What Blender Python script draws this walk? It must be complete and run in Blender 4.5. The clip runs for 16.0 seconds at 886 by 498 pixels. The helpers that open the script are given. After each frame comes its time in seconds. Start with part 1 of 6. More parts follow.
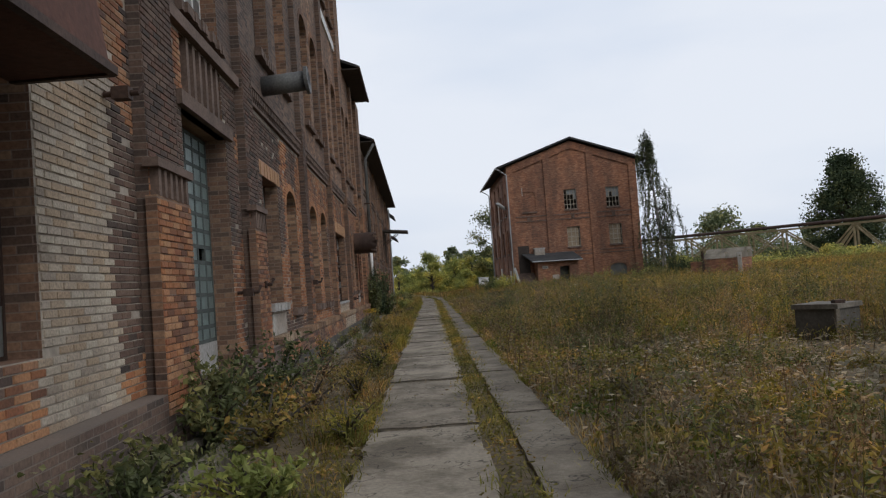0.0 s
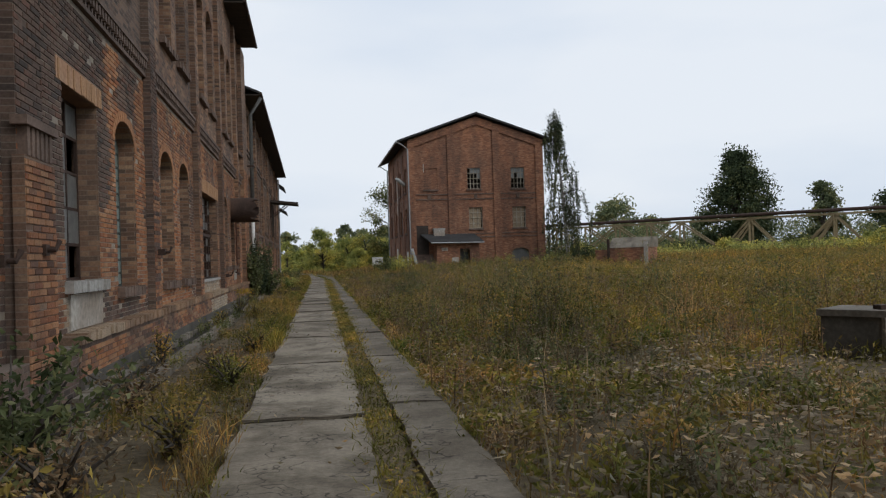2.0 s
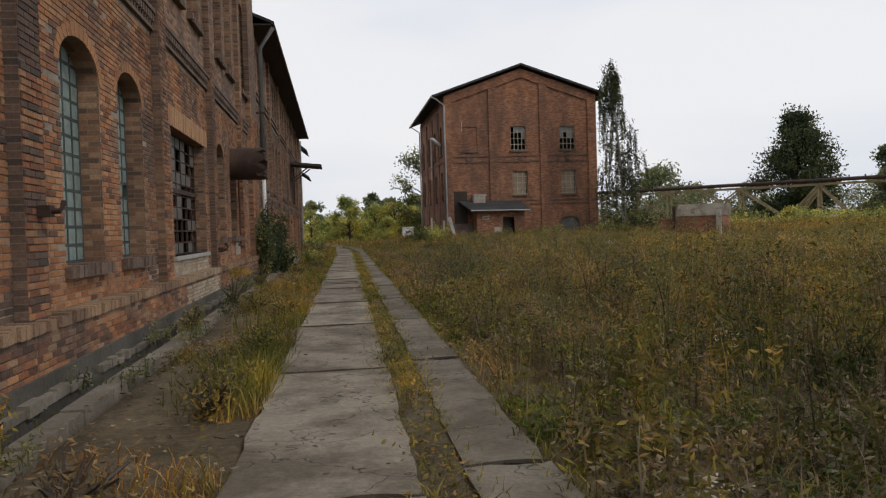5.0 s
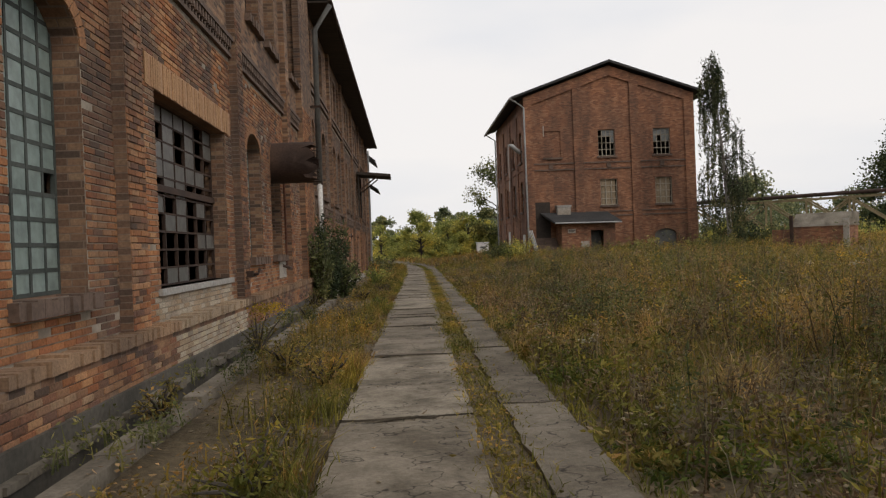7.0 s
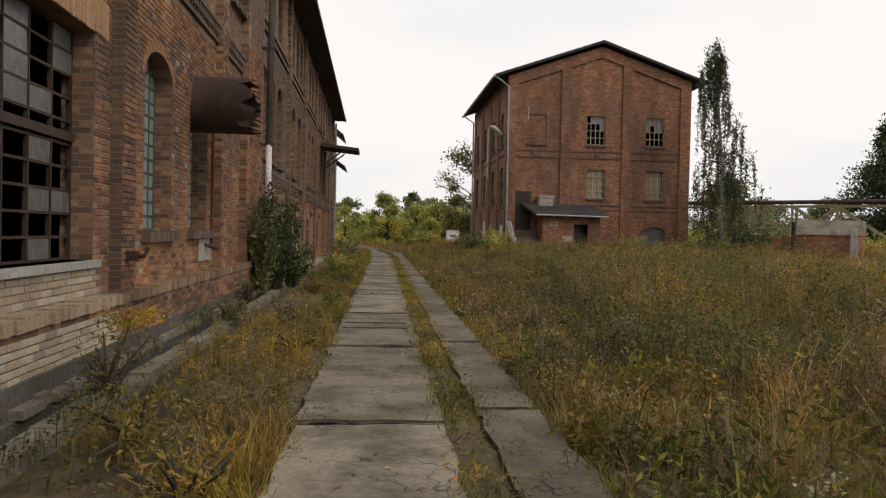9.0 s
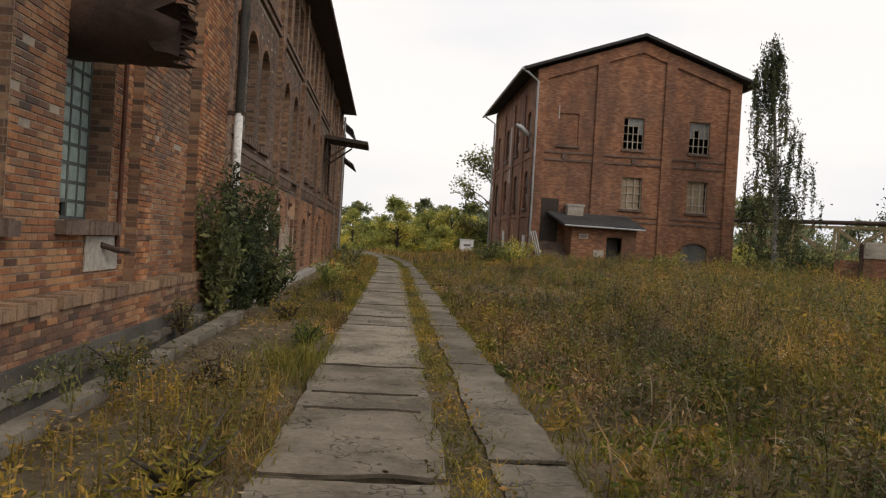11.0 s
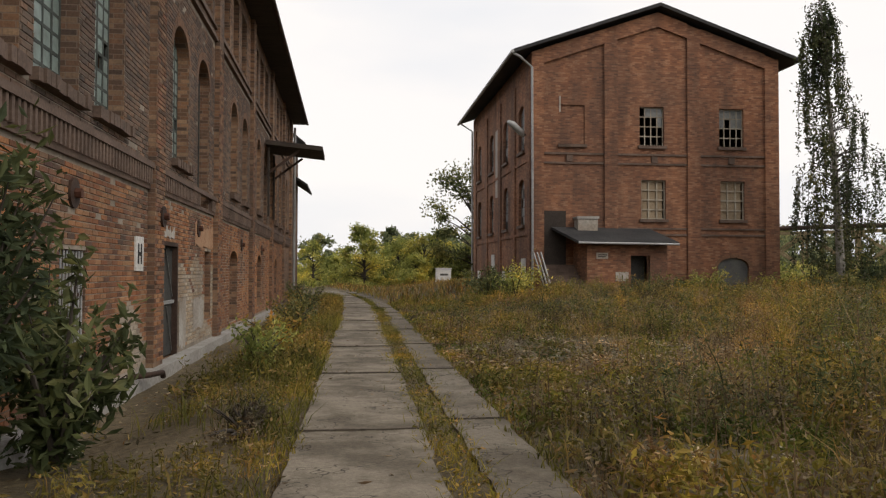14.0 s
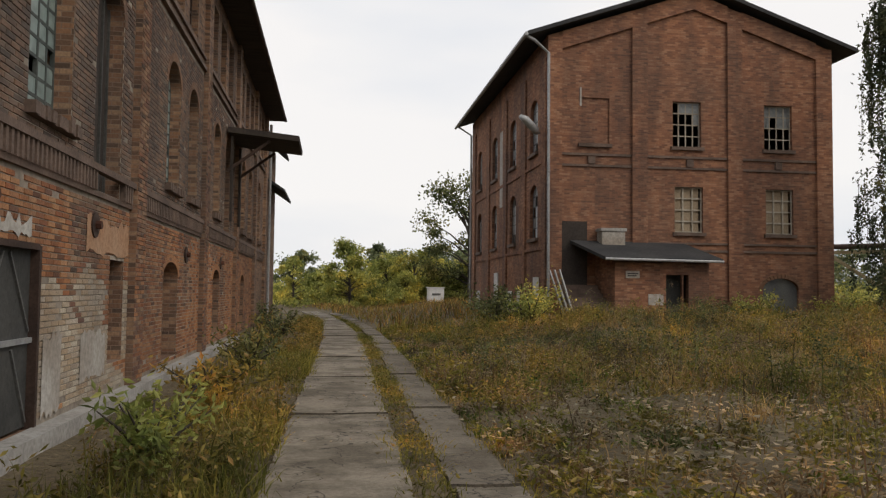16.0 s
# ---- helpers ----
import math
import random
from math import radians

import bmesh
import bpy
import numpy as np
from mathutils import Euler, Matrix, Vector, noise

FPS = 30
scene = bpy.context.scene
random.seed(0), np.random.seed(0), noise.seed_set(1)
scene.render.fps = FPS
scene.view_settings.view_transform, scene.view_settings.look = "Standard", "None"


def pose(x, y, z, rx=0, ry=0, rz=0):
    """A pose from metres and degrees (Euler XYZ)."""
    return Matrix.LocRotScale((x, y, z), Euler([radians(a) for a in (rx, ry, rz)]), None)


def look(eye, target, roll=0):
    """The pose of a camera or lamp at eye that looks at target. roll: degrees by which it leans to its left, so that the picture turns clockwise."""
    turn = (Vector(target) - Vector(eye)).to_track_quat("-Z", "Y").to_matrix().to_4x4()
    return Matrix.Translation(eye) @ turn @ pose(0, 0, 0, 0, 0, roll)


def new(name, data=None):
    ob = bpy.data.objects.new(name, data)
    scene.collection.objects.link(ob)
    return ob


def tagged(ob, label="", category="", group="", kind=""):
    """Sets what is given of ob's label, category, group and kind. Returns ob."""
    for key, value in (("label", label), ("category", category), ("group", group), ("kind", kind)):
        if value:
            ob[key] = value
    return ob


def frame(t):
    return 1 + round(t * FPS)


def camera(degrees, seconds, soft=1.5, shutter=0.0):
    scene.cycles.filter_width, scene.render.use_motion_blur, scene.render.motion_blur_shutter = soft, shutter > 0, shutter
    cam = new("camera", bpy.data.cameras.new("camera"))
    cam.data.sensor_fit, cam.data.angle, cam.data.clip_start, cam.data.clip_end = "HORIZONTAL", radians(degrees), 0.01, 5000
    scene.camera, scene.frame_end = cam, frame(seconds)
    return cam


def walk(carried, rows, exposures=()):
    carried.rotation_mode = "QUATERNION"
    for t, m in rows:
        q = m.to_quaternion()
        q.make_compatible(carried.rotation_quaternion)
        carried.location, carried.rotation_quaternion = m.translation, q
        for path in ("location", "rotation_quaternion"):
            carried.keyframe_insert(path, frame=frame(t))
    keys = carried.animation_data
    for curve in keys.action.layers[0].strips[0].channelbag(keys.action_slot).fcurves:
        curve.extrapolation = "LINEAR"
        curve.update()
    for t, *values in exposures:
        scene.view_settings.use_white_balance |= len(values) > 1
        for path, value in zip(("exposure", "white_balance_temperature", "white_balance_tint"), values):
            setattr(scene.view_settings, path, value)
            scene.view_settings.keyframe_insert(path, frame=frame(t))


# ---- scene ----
cam = camera(56.9, 16.0, soft=1.25)
METRES, EYE, TILT, LEAN, TURN = 38.0, 1.3, -0.3, 0.0, -1.8
ROWS = [
    (0.0, 0.0, 0.0, 0.0, 0.19, 2.62, 4.13),
    (0.5, 0.001, 0.0279, -0.0001, -4.08, 2.73, 2.97),
    (1.0, 0.0001, 0.0573, 0.0001, -5.67, 2.32, 3.06),
    (1.5, -0.0007, 0.0842, -0.0001, -6.37, 1.65, 2.16),
    (2.0, -0.0013, 0.1119, -0.0001, -7.42, 0.89, 1.83),
    (2.5, -0.0017, 0.1369, -0.0001, -8.41, 0.43, 1.62),
    (3.0, -0.0028, 0.1635, -0.0001, -8.69, -0.11, 1.32),
    (5.5, -0.0055, 0.3156, 0.0004, -4.37, -1.16, 2.11),
    (6.0, -0.0068, 0.3493, 0.0007, -3.05, -0.66, 2.38),
    (6.5, -0.0078, 0.3797, 0.001, -1.47, -0.03, 2.15),
    (7.0, -0.0082, 0.411, 0.0013, -0.66, 0.11, 2.21),
    (7.5, -0.009, 0.4388, 0.0014, -1.47, 0.13, 0.76),
    (8.0, -0.0107, 0.4679, 0.0015, -2.34, -0.35, 0.82),
    (8.5, -0.0115, 0.4945, 0.0015, -2.84, -0.86, -0.14),
    (11.0, -0.0124, 0.6467, 0.0014, -2.36, -0.23, -3.38),
    (11.5, -0.0142, 0.6812, 0.0019, -1.23, 0.17, -1.49),
    (12.0, -0.0147, 0.7184, 0.0025, -0.26, 0.37, -1.38),
    (12.5, -0.0151, 0.7557, 0.0029, -1.74, 0.7, -2.96),
    (13.0, -0.0167, 0.7930, 0.0028, -2.74, 0.74, -1.92),
    (13.5, -0.0187, 0.8300, 0.0032, -3.99, 1.2, 0.18),
    (14.0, -0.0209, 0.867, 0.003, -4.8, 1.89, -0.14),
    (14.5, -0.0226, 0.8999, 0.004, -5.53, 3.0, -0.43),
    (15.0, -0.0227, 0.934, 0.0043, -5.85, 3.47, -1.14),
    (15.5, -0.0218, 0.9654, 0.0045, -5.71, 3.55, -1.94),
    (16.0, -0.0221, 0.9994, 0.0046, -5.82, 3.23, -0.64),
]
walk(cam, [(t, pose(0, 0, EYE, TILT, LEAN, TURN) @ pose(METRES * x, METRES * y, METRES * z, 90 + pitch, roll, yaw)) for t, x, y, z, yaw, pitch, roll in ROWS],
     [(0.0, 0.03, 6200, 10), (0.5, -0.03, 6150, 8), (1.5, 0.0, 6200, 8), (3.0, 0.1, 6300, 9), (5.5, 0.08, 6800, 11), (8.5, 0.22, 7150, 12), (12.5, 0.3, 7200, 12), (14.0, 0.28, 7150, 12), (16.0, 0.18, 7000, 11)])

# ---- world and light ----
world = bpy.data.worlds.new("overcast_sky")
scene.world = world
world.use_nodes = True
wn, wl = world.node_tree.nodes, world.node_tree.links
wn.clear()
w_out = wn.new("ShaderNodeOutputWorld")
w_bg = wn.new("ShaderNodeBackground")
sky = wn.new("ShaderNodeTexSky")
sky.sky_type = 'NISHITA'
sky.sun_disc = False
sky.sun_elevation = radians(42)
sky.sun_rotation = radians(120)
sky.dust_density = 3.0
w_co = wn.new("ShaderNodeTexCoord")
w_map = wn.new("ShaderNodeMapping")
w_map.inputs["Scale"].default_value = (1.0, 1.0, 3.2)
w_no = wn.new("ShaderNodeTexNoise")
w_no.inputs["Scale"].default_value = 1.6
w_no.inputs["Detail"].default_value = 5.0
w_no.inputs["Roughness"].default_value = 0.45
w_ramp = wn.new("ShaderNodeValToRGB")
w_ramp.color_ramp.elements[0].position = 0.36
w_ramp.color_ramp.elements[0].color = (6.2, 6.95, 8.1, 1)
w_ramp.color_ramp.elements[1].position = 0.62
w_ramp.color_ramp.elements[1].color = (8.3, 8.5, 8.9, 1)
w_mix = wn.new("ShaderNodeMix")
w_mix.data_type = 'RGBA'
w_mix.inputs["Factor"].default_value = 0.93
wl.new(w_co.outputs["Generated"], w_map.inputs["Vector"])
wl.new(w_map.outputs["Vector"], w_no.inputs["Vector"])
wl.new(w_no.outputs["Fac"], w_ramp.inputs["Fac"])
wl.new(sky.outputs["Color"], w_mix.inputs["A"])
wl.new(w_ramp.outputs["Color"], w_mix.inputs["B"])
wl.new(w_mix.outputs["Result"], w_bg.inputs["Color"])
w_bg.inputs["Strength"].default_value = 0.1
wl.new(w_bg.outputs["Background"], w_out.inputs["Surface"])

sun_data = bpy.data.lights.new("sun", 'SUN')
sun_data.energy = 0.85
sun_data.angle = radians(25)
sun_data.color = (1.0, 0.96, 0.9)
sun = new("sun", sun_data)
sun.matrix_world = look((30, -10, 40), (0, 25, 0))

# ---- small helpers ----
rng = np.random.default_rng(11)
ORG = {}


class Geo:
    """Collects vertices and faces of one mesh."""

    def __init__(self):
        self.v, self.f = [], []

    def poly(self, *pts):
        n = len(self.v)
        self.v += [tuple(p) for p in pts]
        self.f.append(tuple(range(n, n + len(pts))))

    def box(self, x0, x1, y0, y1, z0, z1):
        n = len(self.v)
        self.v += [(x0, y0, z0), (x1, y0, z0), (x1, y1, z0), (x0, y1, z0),
                   (x0, y0, z1), (x1, y0, z1), (x1, y1, z1), (x0, y1, z1)]
        for q in ((3, 2, 1, 0), (4, 5, 6, 7), (0, 1, 5, 4), (1, 2, 6, 5), (2, 3, 7, 6), (3, 0, 4, 7)):
            self.f.append(tuple(n + i for i in q))
        return self

    def bar(self, a, b, w, d=None, up=(0, 0, 1)):
        """A squared bar from a to b."""
        d = d or w
        a, b = Vector(a), Vector(b)
        t = (b - a).normalized()
        s = t.cross(Vector(up))
        if s.length < 1e-3:
            s = t.cross(Vector((1, 0, 0)))
        s.normalize()
        u = s.cross(t)
        n = len(self.v)
        for p in (a, b):
            for i, j in ((-1, -1), (1, -1), (1, 1), (-1, 1)):
                self.v.append(tuple(p + s * (i * w / 2) + u * (j * d / 2)))
        for q in ((0, 1, 2, 3), (7, 6, 5, 4), (4, 5, 1, 0), (5, 6, 2, 1), (6, 7, 3, 2), (7, 4, 0, 3)):
            self.f.append(tuple(n + i for i in q))
        return self

    def tube(self, pts, radii, sides=10, cap=True):
        pts = [Vector(p) for p in pts]
        if not isinstance(radii, (list, tuple)):
            radii = [radii] * len(pts)
        n = len(self.v)
        for i, p in enumerate(pts):
            t = (pts[min(i + 1, len(pts) - 1)] - pts[max(i - 1, 0)]).normalized()
            s = t.cross(Vector((0.13, 0.21, 0.97)))
            if s.length < 0.05:
                s = t.cross(Vector((1, 0, 0)))
            s.normalize()
            u = s.cross(t)
            for k in range(sides):
                a = 2 * math.pi * k / sides
                self.v.append(tuple(p + (s * math.cos(a) + u * math.sin(a)) * radii[i]))
        for i in range(len(pts) - 1):
            for k in range(sides):
                k2 = (k + 1) % sides
                self.f.append((n + i * sides + k, n + i * sides + k2, n + (i + 1) * sides + k2, n + (i + 1) * sides + k))
        if cap:
            self.f.append(tuple(n + k for k in reversed(range(sides))))
            self.f.append(tuple(n + (len(pts) - 1) * sides + k for k in range(sides)))
        return self


def thing(name, base, label, category, group="", kind=""):
    ob = new(name)
    ob.location = base
    ob.empty_display_size = 0.1
    ORG[ob.name] = Vector(base)
    return tagged(ob, label, category, group, kind)


def mesh_of(name, g, material, origin=(0, 0, 0), smooth=False):
    me = bpy.data.meshes.new(name)
    o = Vector(origin)
    if isinstance(g, Geo):
        me.from_pydata([(a - o.x, b - o.y, c - o.z) for a, b, c in g.v], [], g.f)
    else:
        v, f = g
        me.from_pydata((v - np.array(o)).tolist(), [], f.tolist())
    if smooth:
        me.shade_smooth()
    me.materials.append(material)
    return me


def part(name, g, material, parent, label="", smooth=False):
    """One mesh under a thing or a part; g is given in world metres."""
    o = ORG[parent.name]
    ob = new(name, mesh_of(name, g, material, o, smooth))
    ob.parent = parent
    ORG[ob.name] = o
    return tagged(ob, label)


def whole(name, g, material, label, category, group="", kind="", smooth=False, base=(0, 0, 0)):
    """A thing that is one mesh."""
    ob = new(name, mesh_of(name, g, material, base, smooth))
    ob.location = base
    ORG[ob.name] = Vector(base)
    return tagged(ob, label, category, group, kind)


# ---- materials ----
class Mat:
    def __init__(self, name, rough=0.9, metal=0.0):
        self.m = bpy.data.materials.new(name)
        self.m.use_nodes = True
        self.t = self.m.node_tree
        self.b = self.t.nodes["Principled BSDF"]
        self.b.inputs["Roughness"].default_value = rough
        self.b.inputs["Metallic"].default_value = metal
        self.b.inputs["Specular IOR Level"].default_value = 0.25
        self.pos = self.n("ShaderNodeNewGeometry").outputs["Position"]

    def n(self, kind, **kw):
        nd = self.t.nodes.new(kind)
        for k, v in kw.items():
            nd.inputs[k].default_value = v
        return nd

    def link(self, a, b):
        self.t.links.new(a, b)

    def noise(self, scale, detail=4.0, rough=0.55, vec=None, stretch=None):
        nd = self.n("ShaderNodeTexNoise", Scale=scale, Detail=detail, Roughness=rough)
        v = vec or self.pos
        if stretch:
            mp = self.n("ShaderNodeMapping", Scale=stretch)
            self.link(v, mp.inputs["Vector"])
            v = mp.outputs["Vector"]
        self.link(v, nd.inputs["Vector"])
        return nd.outputs["Fac"]

    def ramp(self, fac, stops):
        nd = self.n("ShaderNodeValToRGB")
        el = nd.color_ramp.elements
        while len(el) < len(stops):
            el.new(0.5)
        for e, (p, c) in zip(el, stops):
            e.position = p
            e.color = (*c, 1) if len(c) == 3 else c
        self.link(fac, nd.inputs["Fac"])
        return nd.outputs["Color"]

    def mix(self, fac, a, b, mode='MIX'):
        nd = self.n("ShaderNodeMix")
        nd.data_type = 'RGBA'
        nd.blend_type = mode
        for sock, val in (("Factor", fac), ("A", a), ("B", b)):
            if isinstance(val, (int, float)):
                nd.inputs[sock].default_value = val
            elif isinstance(val, tuple):
                nd.inputs[sock].default_value = (*val, 1)
            else:
                self.link(val, nd.inputs[sock])
        return nd.outputs["Result"]

    def bump(self, h, strength=0.4, dist=0.02):
        nd = self.n("ShaderNodeBump", Strength=strength, Distance=dist)
        self.link(h, nd.inputs["Height"])
        self.link(nd.outputs["Normal"], self.b.inputs["Normal"])

    def done(self, colour):
        if isinstance(colour, tuple):
            self.b.inputs["Base Color"].default_value = (*colour, 1)
        else:
            self.link(colour, self.b.inputs["Base Color"])
        return self.m


def grey(v):
    return (v, v, v)


def simple(name, c0, c1, scale=6.0, rough=0.85, metal=0.0, bump=0.3, stretch=None):
    """Two tones broken up by noise at two scales."""
    k = Mat(name, rough, metal)
    big = k.noise(scale * 0.25, 3, stretch=stretch)
    fine = k.noise(scale * 4, 6, stretch=stretch)
    col = k.ramp(big, [(0.3, c0), (0.7, c1)])
    dark = k.ramp(fine, [(0.25, grey(0.62)), (0.7, grey(1.1))])
    k.bump(fine, bump, 0.01)
    return k.done(k.mix(1.0, col, dark, 'MULTIPLY'))


def facade_brick(name, across, tones, soot, pale=0.25, pitch=(0.215, 0.062), mortar=(0.22, 0.19, 0.16)):
    """Brickwork in courses over a wall; across is the axis along the wall ('x' or 'y')."""
    k = Mat(name, 0.92)
    sep = k.n("ShaderNodeSeparateXYZ")
    k.link(k.pos, sep.inputs[0])
    com = k.n("ShaderNodeCombineXYZ")
    k.link(sep.outputs["X" if across == "x" else "Y"], com.inputs["X"])
    k.link(sep.outputs["Z"], com.inputs["Y"])
    bt = k.n("ShaderNodeTexBrick", Scale=1.0)
    bt.inputs["Brick Width"].default_value = pitch[0]
    bt.inputs["Row Height"].default_value = pitch[1]
    bt.inputs["Mortar Size"].default_value = 0.006
    bt.inputs["Mortar Smooth"].default_value = 0.3
    bt.inputs["Bias"].default_value = 0.0
    bt.inputs["Color1"].default_value = (0, 0, 0, 1)
    bt.inputs["Color2"].default_value = (1, 1, 1, 1)
    bt.inputs["Mortar"].default_value = (0.5, 0.5, 0.5, 1)
    k.link(com.outputs[0], bt.inputs["Vector"])
    each = k.ramp(bt.outputs["Color"], [(0.0, tones[0]), (0.35, tones[1]), (0.7, tones[2]), (1.0, tones[3])])
    patch = k.noise(0.55, 5, 0.6)
    worn = k.mix(k.ramp(patch, [(0.45, grey(0)), (0.68, grey(pale))]), each, (0.36, 0.25, 0.17))
    streak = k.noise(0.9, 6, 0.65, stretch=(1.0, 1.0, 0.28))
    sooty = k.mix(k.ramp(streak, [(0.36, grey(soot)), (0.62, grey(0.0))]), worn, (0.06, 0.045, 0.04))
    fine = k.noise(38, 4)
    sooty = k.mix(1.0, sooty, k.ramp(fine, [(0.25, grey(0.7)), (0.75, grey(1.2))]), 'MULTIPLY')
    col = k.mix(bt.outputs["Fac"], sooty, k.mix(0.55, mortar, sooty))
    inv = k.n("ShaderNodeMath")
    inv.operation = 'MULTIPLY_ADD'
    inv.inputs[1].default_value = -1.0
    k.link(bt.outputs["Fac"], inv.inputs[0])
    k.link(k.noise(30, 4), inv.inputs[2])
    k.bump(inv.outputs[0], 0.55, 0.008)
    return k.done(col)


def loose_brick(name, tones, soot=0.5, single=False):
    """For bricks that are pieces of their own; tone by piece."""
    k = Mat(name, 0.92)
    if single:
        rnd = k.n("ShaderNodeObjectInfo").outputs["Random"]
    else:
        rnd = k.n("ShaderNodeNewGeometry").outputs["Random Per Island"]
    each = k.ramp(rnd, [(i / (len(tones) - 1), c) for i, c in enumerate(tones)])
    streak = k.noise(0.9, 6, 0.65, stretch=(1.0, 1.0, 0.28))
    sooty = k.mix(k.ramp(streak, [(0.38, grey(soot + 0.15)), (0.64, grey(0.0))]), each, (0.06, 0.045, 0.04))
    fine = k.noise(45, 5)
    col = k.mix(1.0, sooty, k.ramp(fine, [(0.25, grey(0.6)), (0.75, grey(1.25))]), 'MULTIPLY')
    k.bump(fine, 0.6, 0.006)
    return k.done(col)


RED = [(0.12, 0.058, 0.035), (0.3, 0.118, 0.05), (0.41, 0.17, 0.07), (0.46, 0.25, 0.125)]
BROWN = [(0.085, 0.058, 0.042), (0.19, 0.105, 0.065), (0.29, 0.15, 0.083), (0.36, 0.23, 0.14)]
PALE = [(0.3, 0.24, 0.18), (0.42, 0.35, 0.27), (0.5, 0.43, 0.33), (0.4, 0.29, 0.19)]
m_brick_l = facade_brick("weathered_brick_wall", "y", BROWN, 0.75)
m_brick_lx = facade_brick("weathered_brick_return", "x", BROWN, 0.55)
m_mortar = simple("old_mortar", (0.2, 0.165, 0.13), (0.42, 0.36, 0.29), 3, 0.95)
RED_C = [(0.18, 0.083, 0.052), (0.27, 0.117, 0.064), (0.34, 0.152, 0.081), (0.39, 0.205, 0.12)]
m_brick_c = facade_brick("red_brick_gable", "x", RED_C, 0.62, 0.12, (0.2, 0.066), (0.17, 0.11, 0.08))
m_brick_cy = facade_brick("red_brick_side", "y", RED_C, 0.7, 0.12, (0.2, 0.066), (0.17, 0.11, 0.08))
m_piece_red = loose_brick("brick_piece_red", RED + [(0.44, 0.19, 0.08), (0.3, 0.11, 0.05), (0.5, 0.26, 0.13), (0.16, 0.08, 0.055)], 0.4)
m_piece_brown = loose_brick("brick_piece_brown", BROWN + [(0.3, 0.13, 0.07), (0.14, 0.08, 0.06)], 0.5)
m_piece_sooty = loose_brick("brick_piece_sooty", [(0.1, 0.08, 0.066), (0.17, 0.122, 0.094), (0.24, 0.16, 0.115), (0.13, 0.092, 0.072), (0.29, 0.17, 0.11), (0.2, 0.13, 0.095)], 0.45)
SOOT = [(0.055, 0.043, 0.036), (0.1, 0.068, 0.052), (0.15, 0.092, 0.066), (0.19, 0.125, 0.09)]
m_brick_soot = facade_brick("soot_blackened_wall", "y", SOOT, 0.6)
m_piece_black = loose_brick("brick_piece_blackened", SOOT + [(0.12, 0.075, 0.055), (0.18, 0.09, 0.06)], 0.4)
m_piece_pale = loose_brick("brick_piece_pale", PALE + [(0.4, 0.3, 0.2), (0.45, 0.38, 0.3)], 0.25)
m_piece_single = loose_brick("brick_piece_single", PALE + [(0.46, 0.37, 0.25), (0.52, 0.43, 0.3)], 0.1, True)
m_piece_orange = loose_brick("brick_piece_orange", [(0.4, 0.17, 0.075), (0.48, 0.23, 0.1), (0.44, 0.27, 0.15), (0.34, 0.13, 0.06)], 0.1)
m_lintel = simple("orange_plaster_lintel", (0.38, 0.2, 0.11), (0.46, 0.3, 0.19), 5)
# sooty sills; also the dark tone of the storehouse's shaded bands
m_sill = simple("sooty_stone_and_shaded_band", (0.1, 0.07, 0.055), (0.19, 0.13, 0.1), 7)
m_plaster = simple("flaking_plaster", (0.5, 0.47, 0.42), (0.3, 0.25, 0.2), 4)
m_concrete = simple("worn_concrete", (0.3, 0.28, 0.25), (0.42, 0.4, 0.37), 5)
m_kerb = simple("dirty_kerb_stone", (0.1, 0.085, 0.065), (0.24, 0.21, 0.17), 5)
m_kerbtop = simple("worn_kerb_concrete", (0.12, 0.1, 0.075), (0.27, 0.235, 0.185), 7)
m_gutter = simple("dark_gutter_concrete", (0.06, 0.055, 0.045), (0.13, 0.115, 0.095), 5)
m_rust = simple("rusted_sheet_iron", (0.07, 0.03, 0.02), (0.14, 0.06, 0.038), 5, 0.75, 0.2)
m_rustdark = simple("dark_rusted_iron", (0.045, 0.03, 0.025), (0.09, 0.055, 0.04), 8, 0.7, 0.3)
m_steel = simple("grey_painted_steel", (0.1, 0.1, 0.1), (0.17, 0.165, 0.15), 8, 0.6, 0.2)
m_zinc = simple("weathered_zinc_pipe", (0.3, 0.3, 0.3), (0.45, 0.45, 0.44), 4, 0.5, 0.4)
m_whitepaint = simple("dirty_white_paint", (0.6, 0.58, 0.54), (0.75, 0.74, 0.72), 6)
m_roof = simple("tar_roofing_felt", (0.03, 0.03, 0.032), (0.06, 0.058, 0.056), 3, 0.85)
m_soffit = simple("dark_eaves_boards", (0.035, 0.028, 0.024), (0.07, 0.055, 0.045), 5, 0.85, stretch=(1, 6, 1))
# floors and partitions behind windows, with the rooms' gloom in their colour
m_inside = simple("shaded_interior", (0.05, 0.045, 0.04), (0.09, 0.08, 0.07), 2)
m_board = simple("pale_window_boarding", (0.26, 0.19, 0.12), (0.36, 0.28, 0.19), 6)
m_doorgrey = simple("dark_grey_door_paint", (0.045, 0.045, 0.042), (0.085, 0.082, 0.075), 6, 0.7)
m_wood = simple("silvered_timber", (0.3, 0.25, 0.19), (0.46, 0.41, 0.33), 6, 0.9)
m_truss = simple("yellowed_steel_paint", (0.19, 0.145, 0.075), (0.33, 0.26, 0.15), 6, 0.8)
m_black = simple("black_sign_and_bore", (0.02, 0.02, 0.02), (0.035, 0.035, 0.035), 9, 0.7)


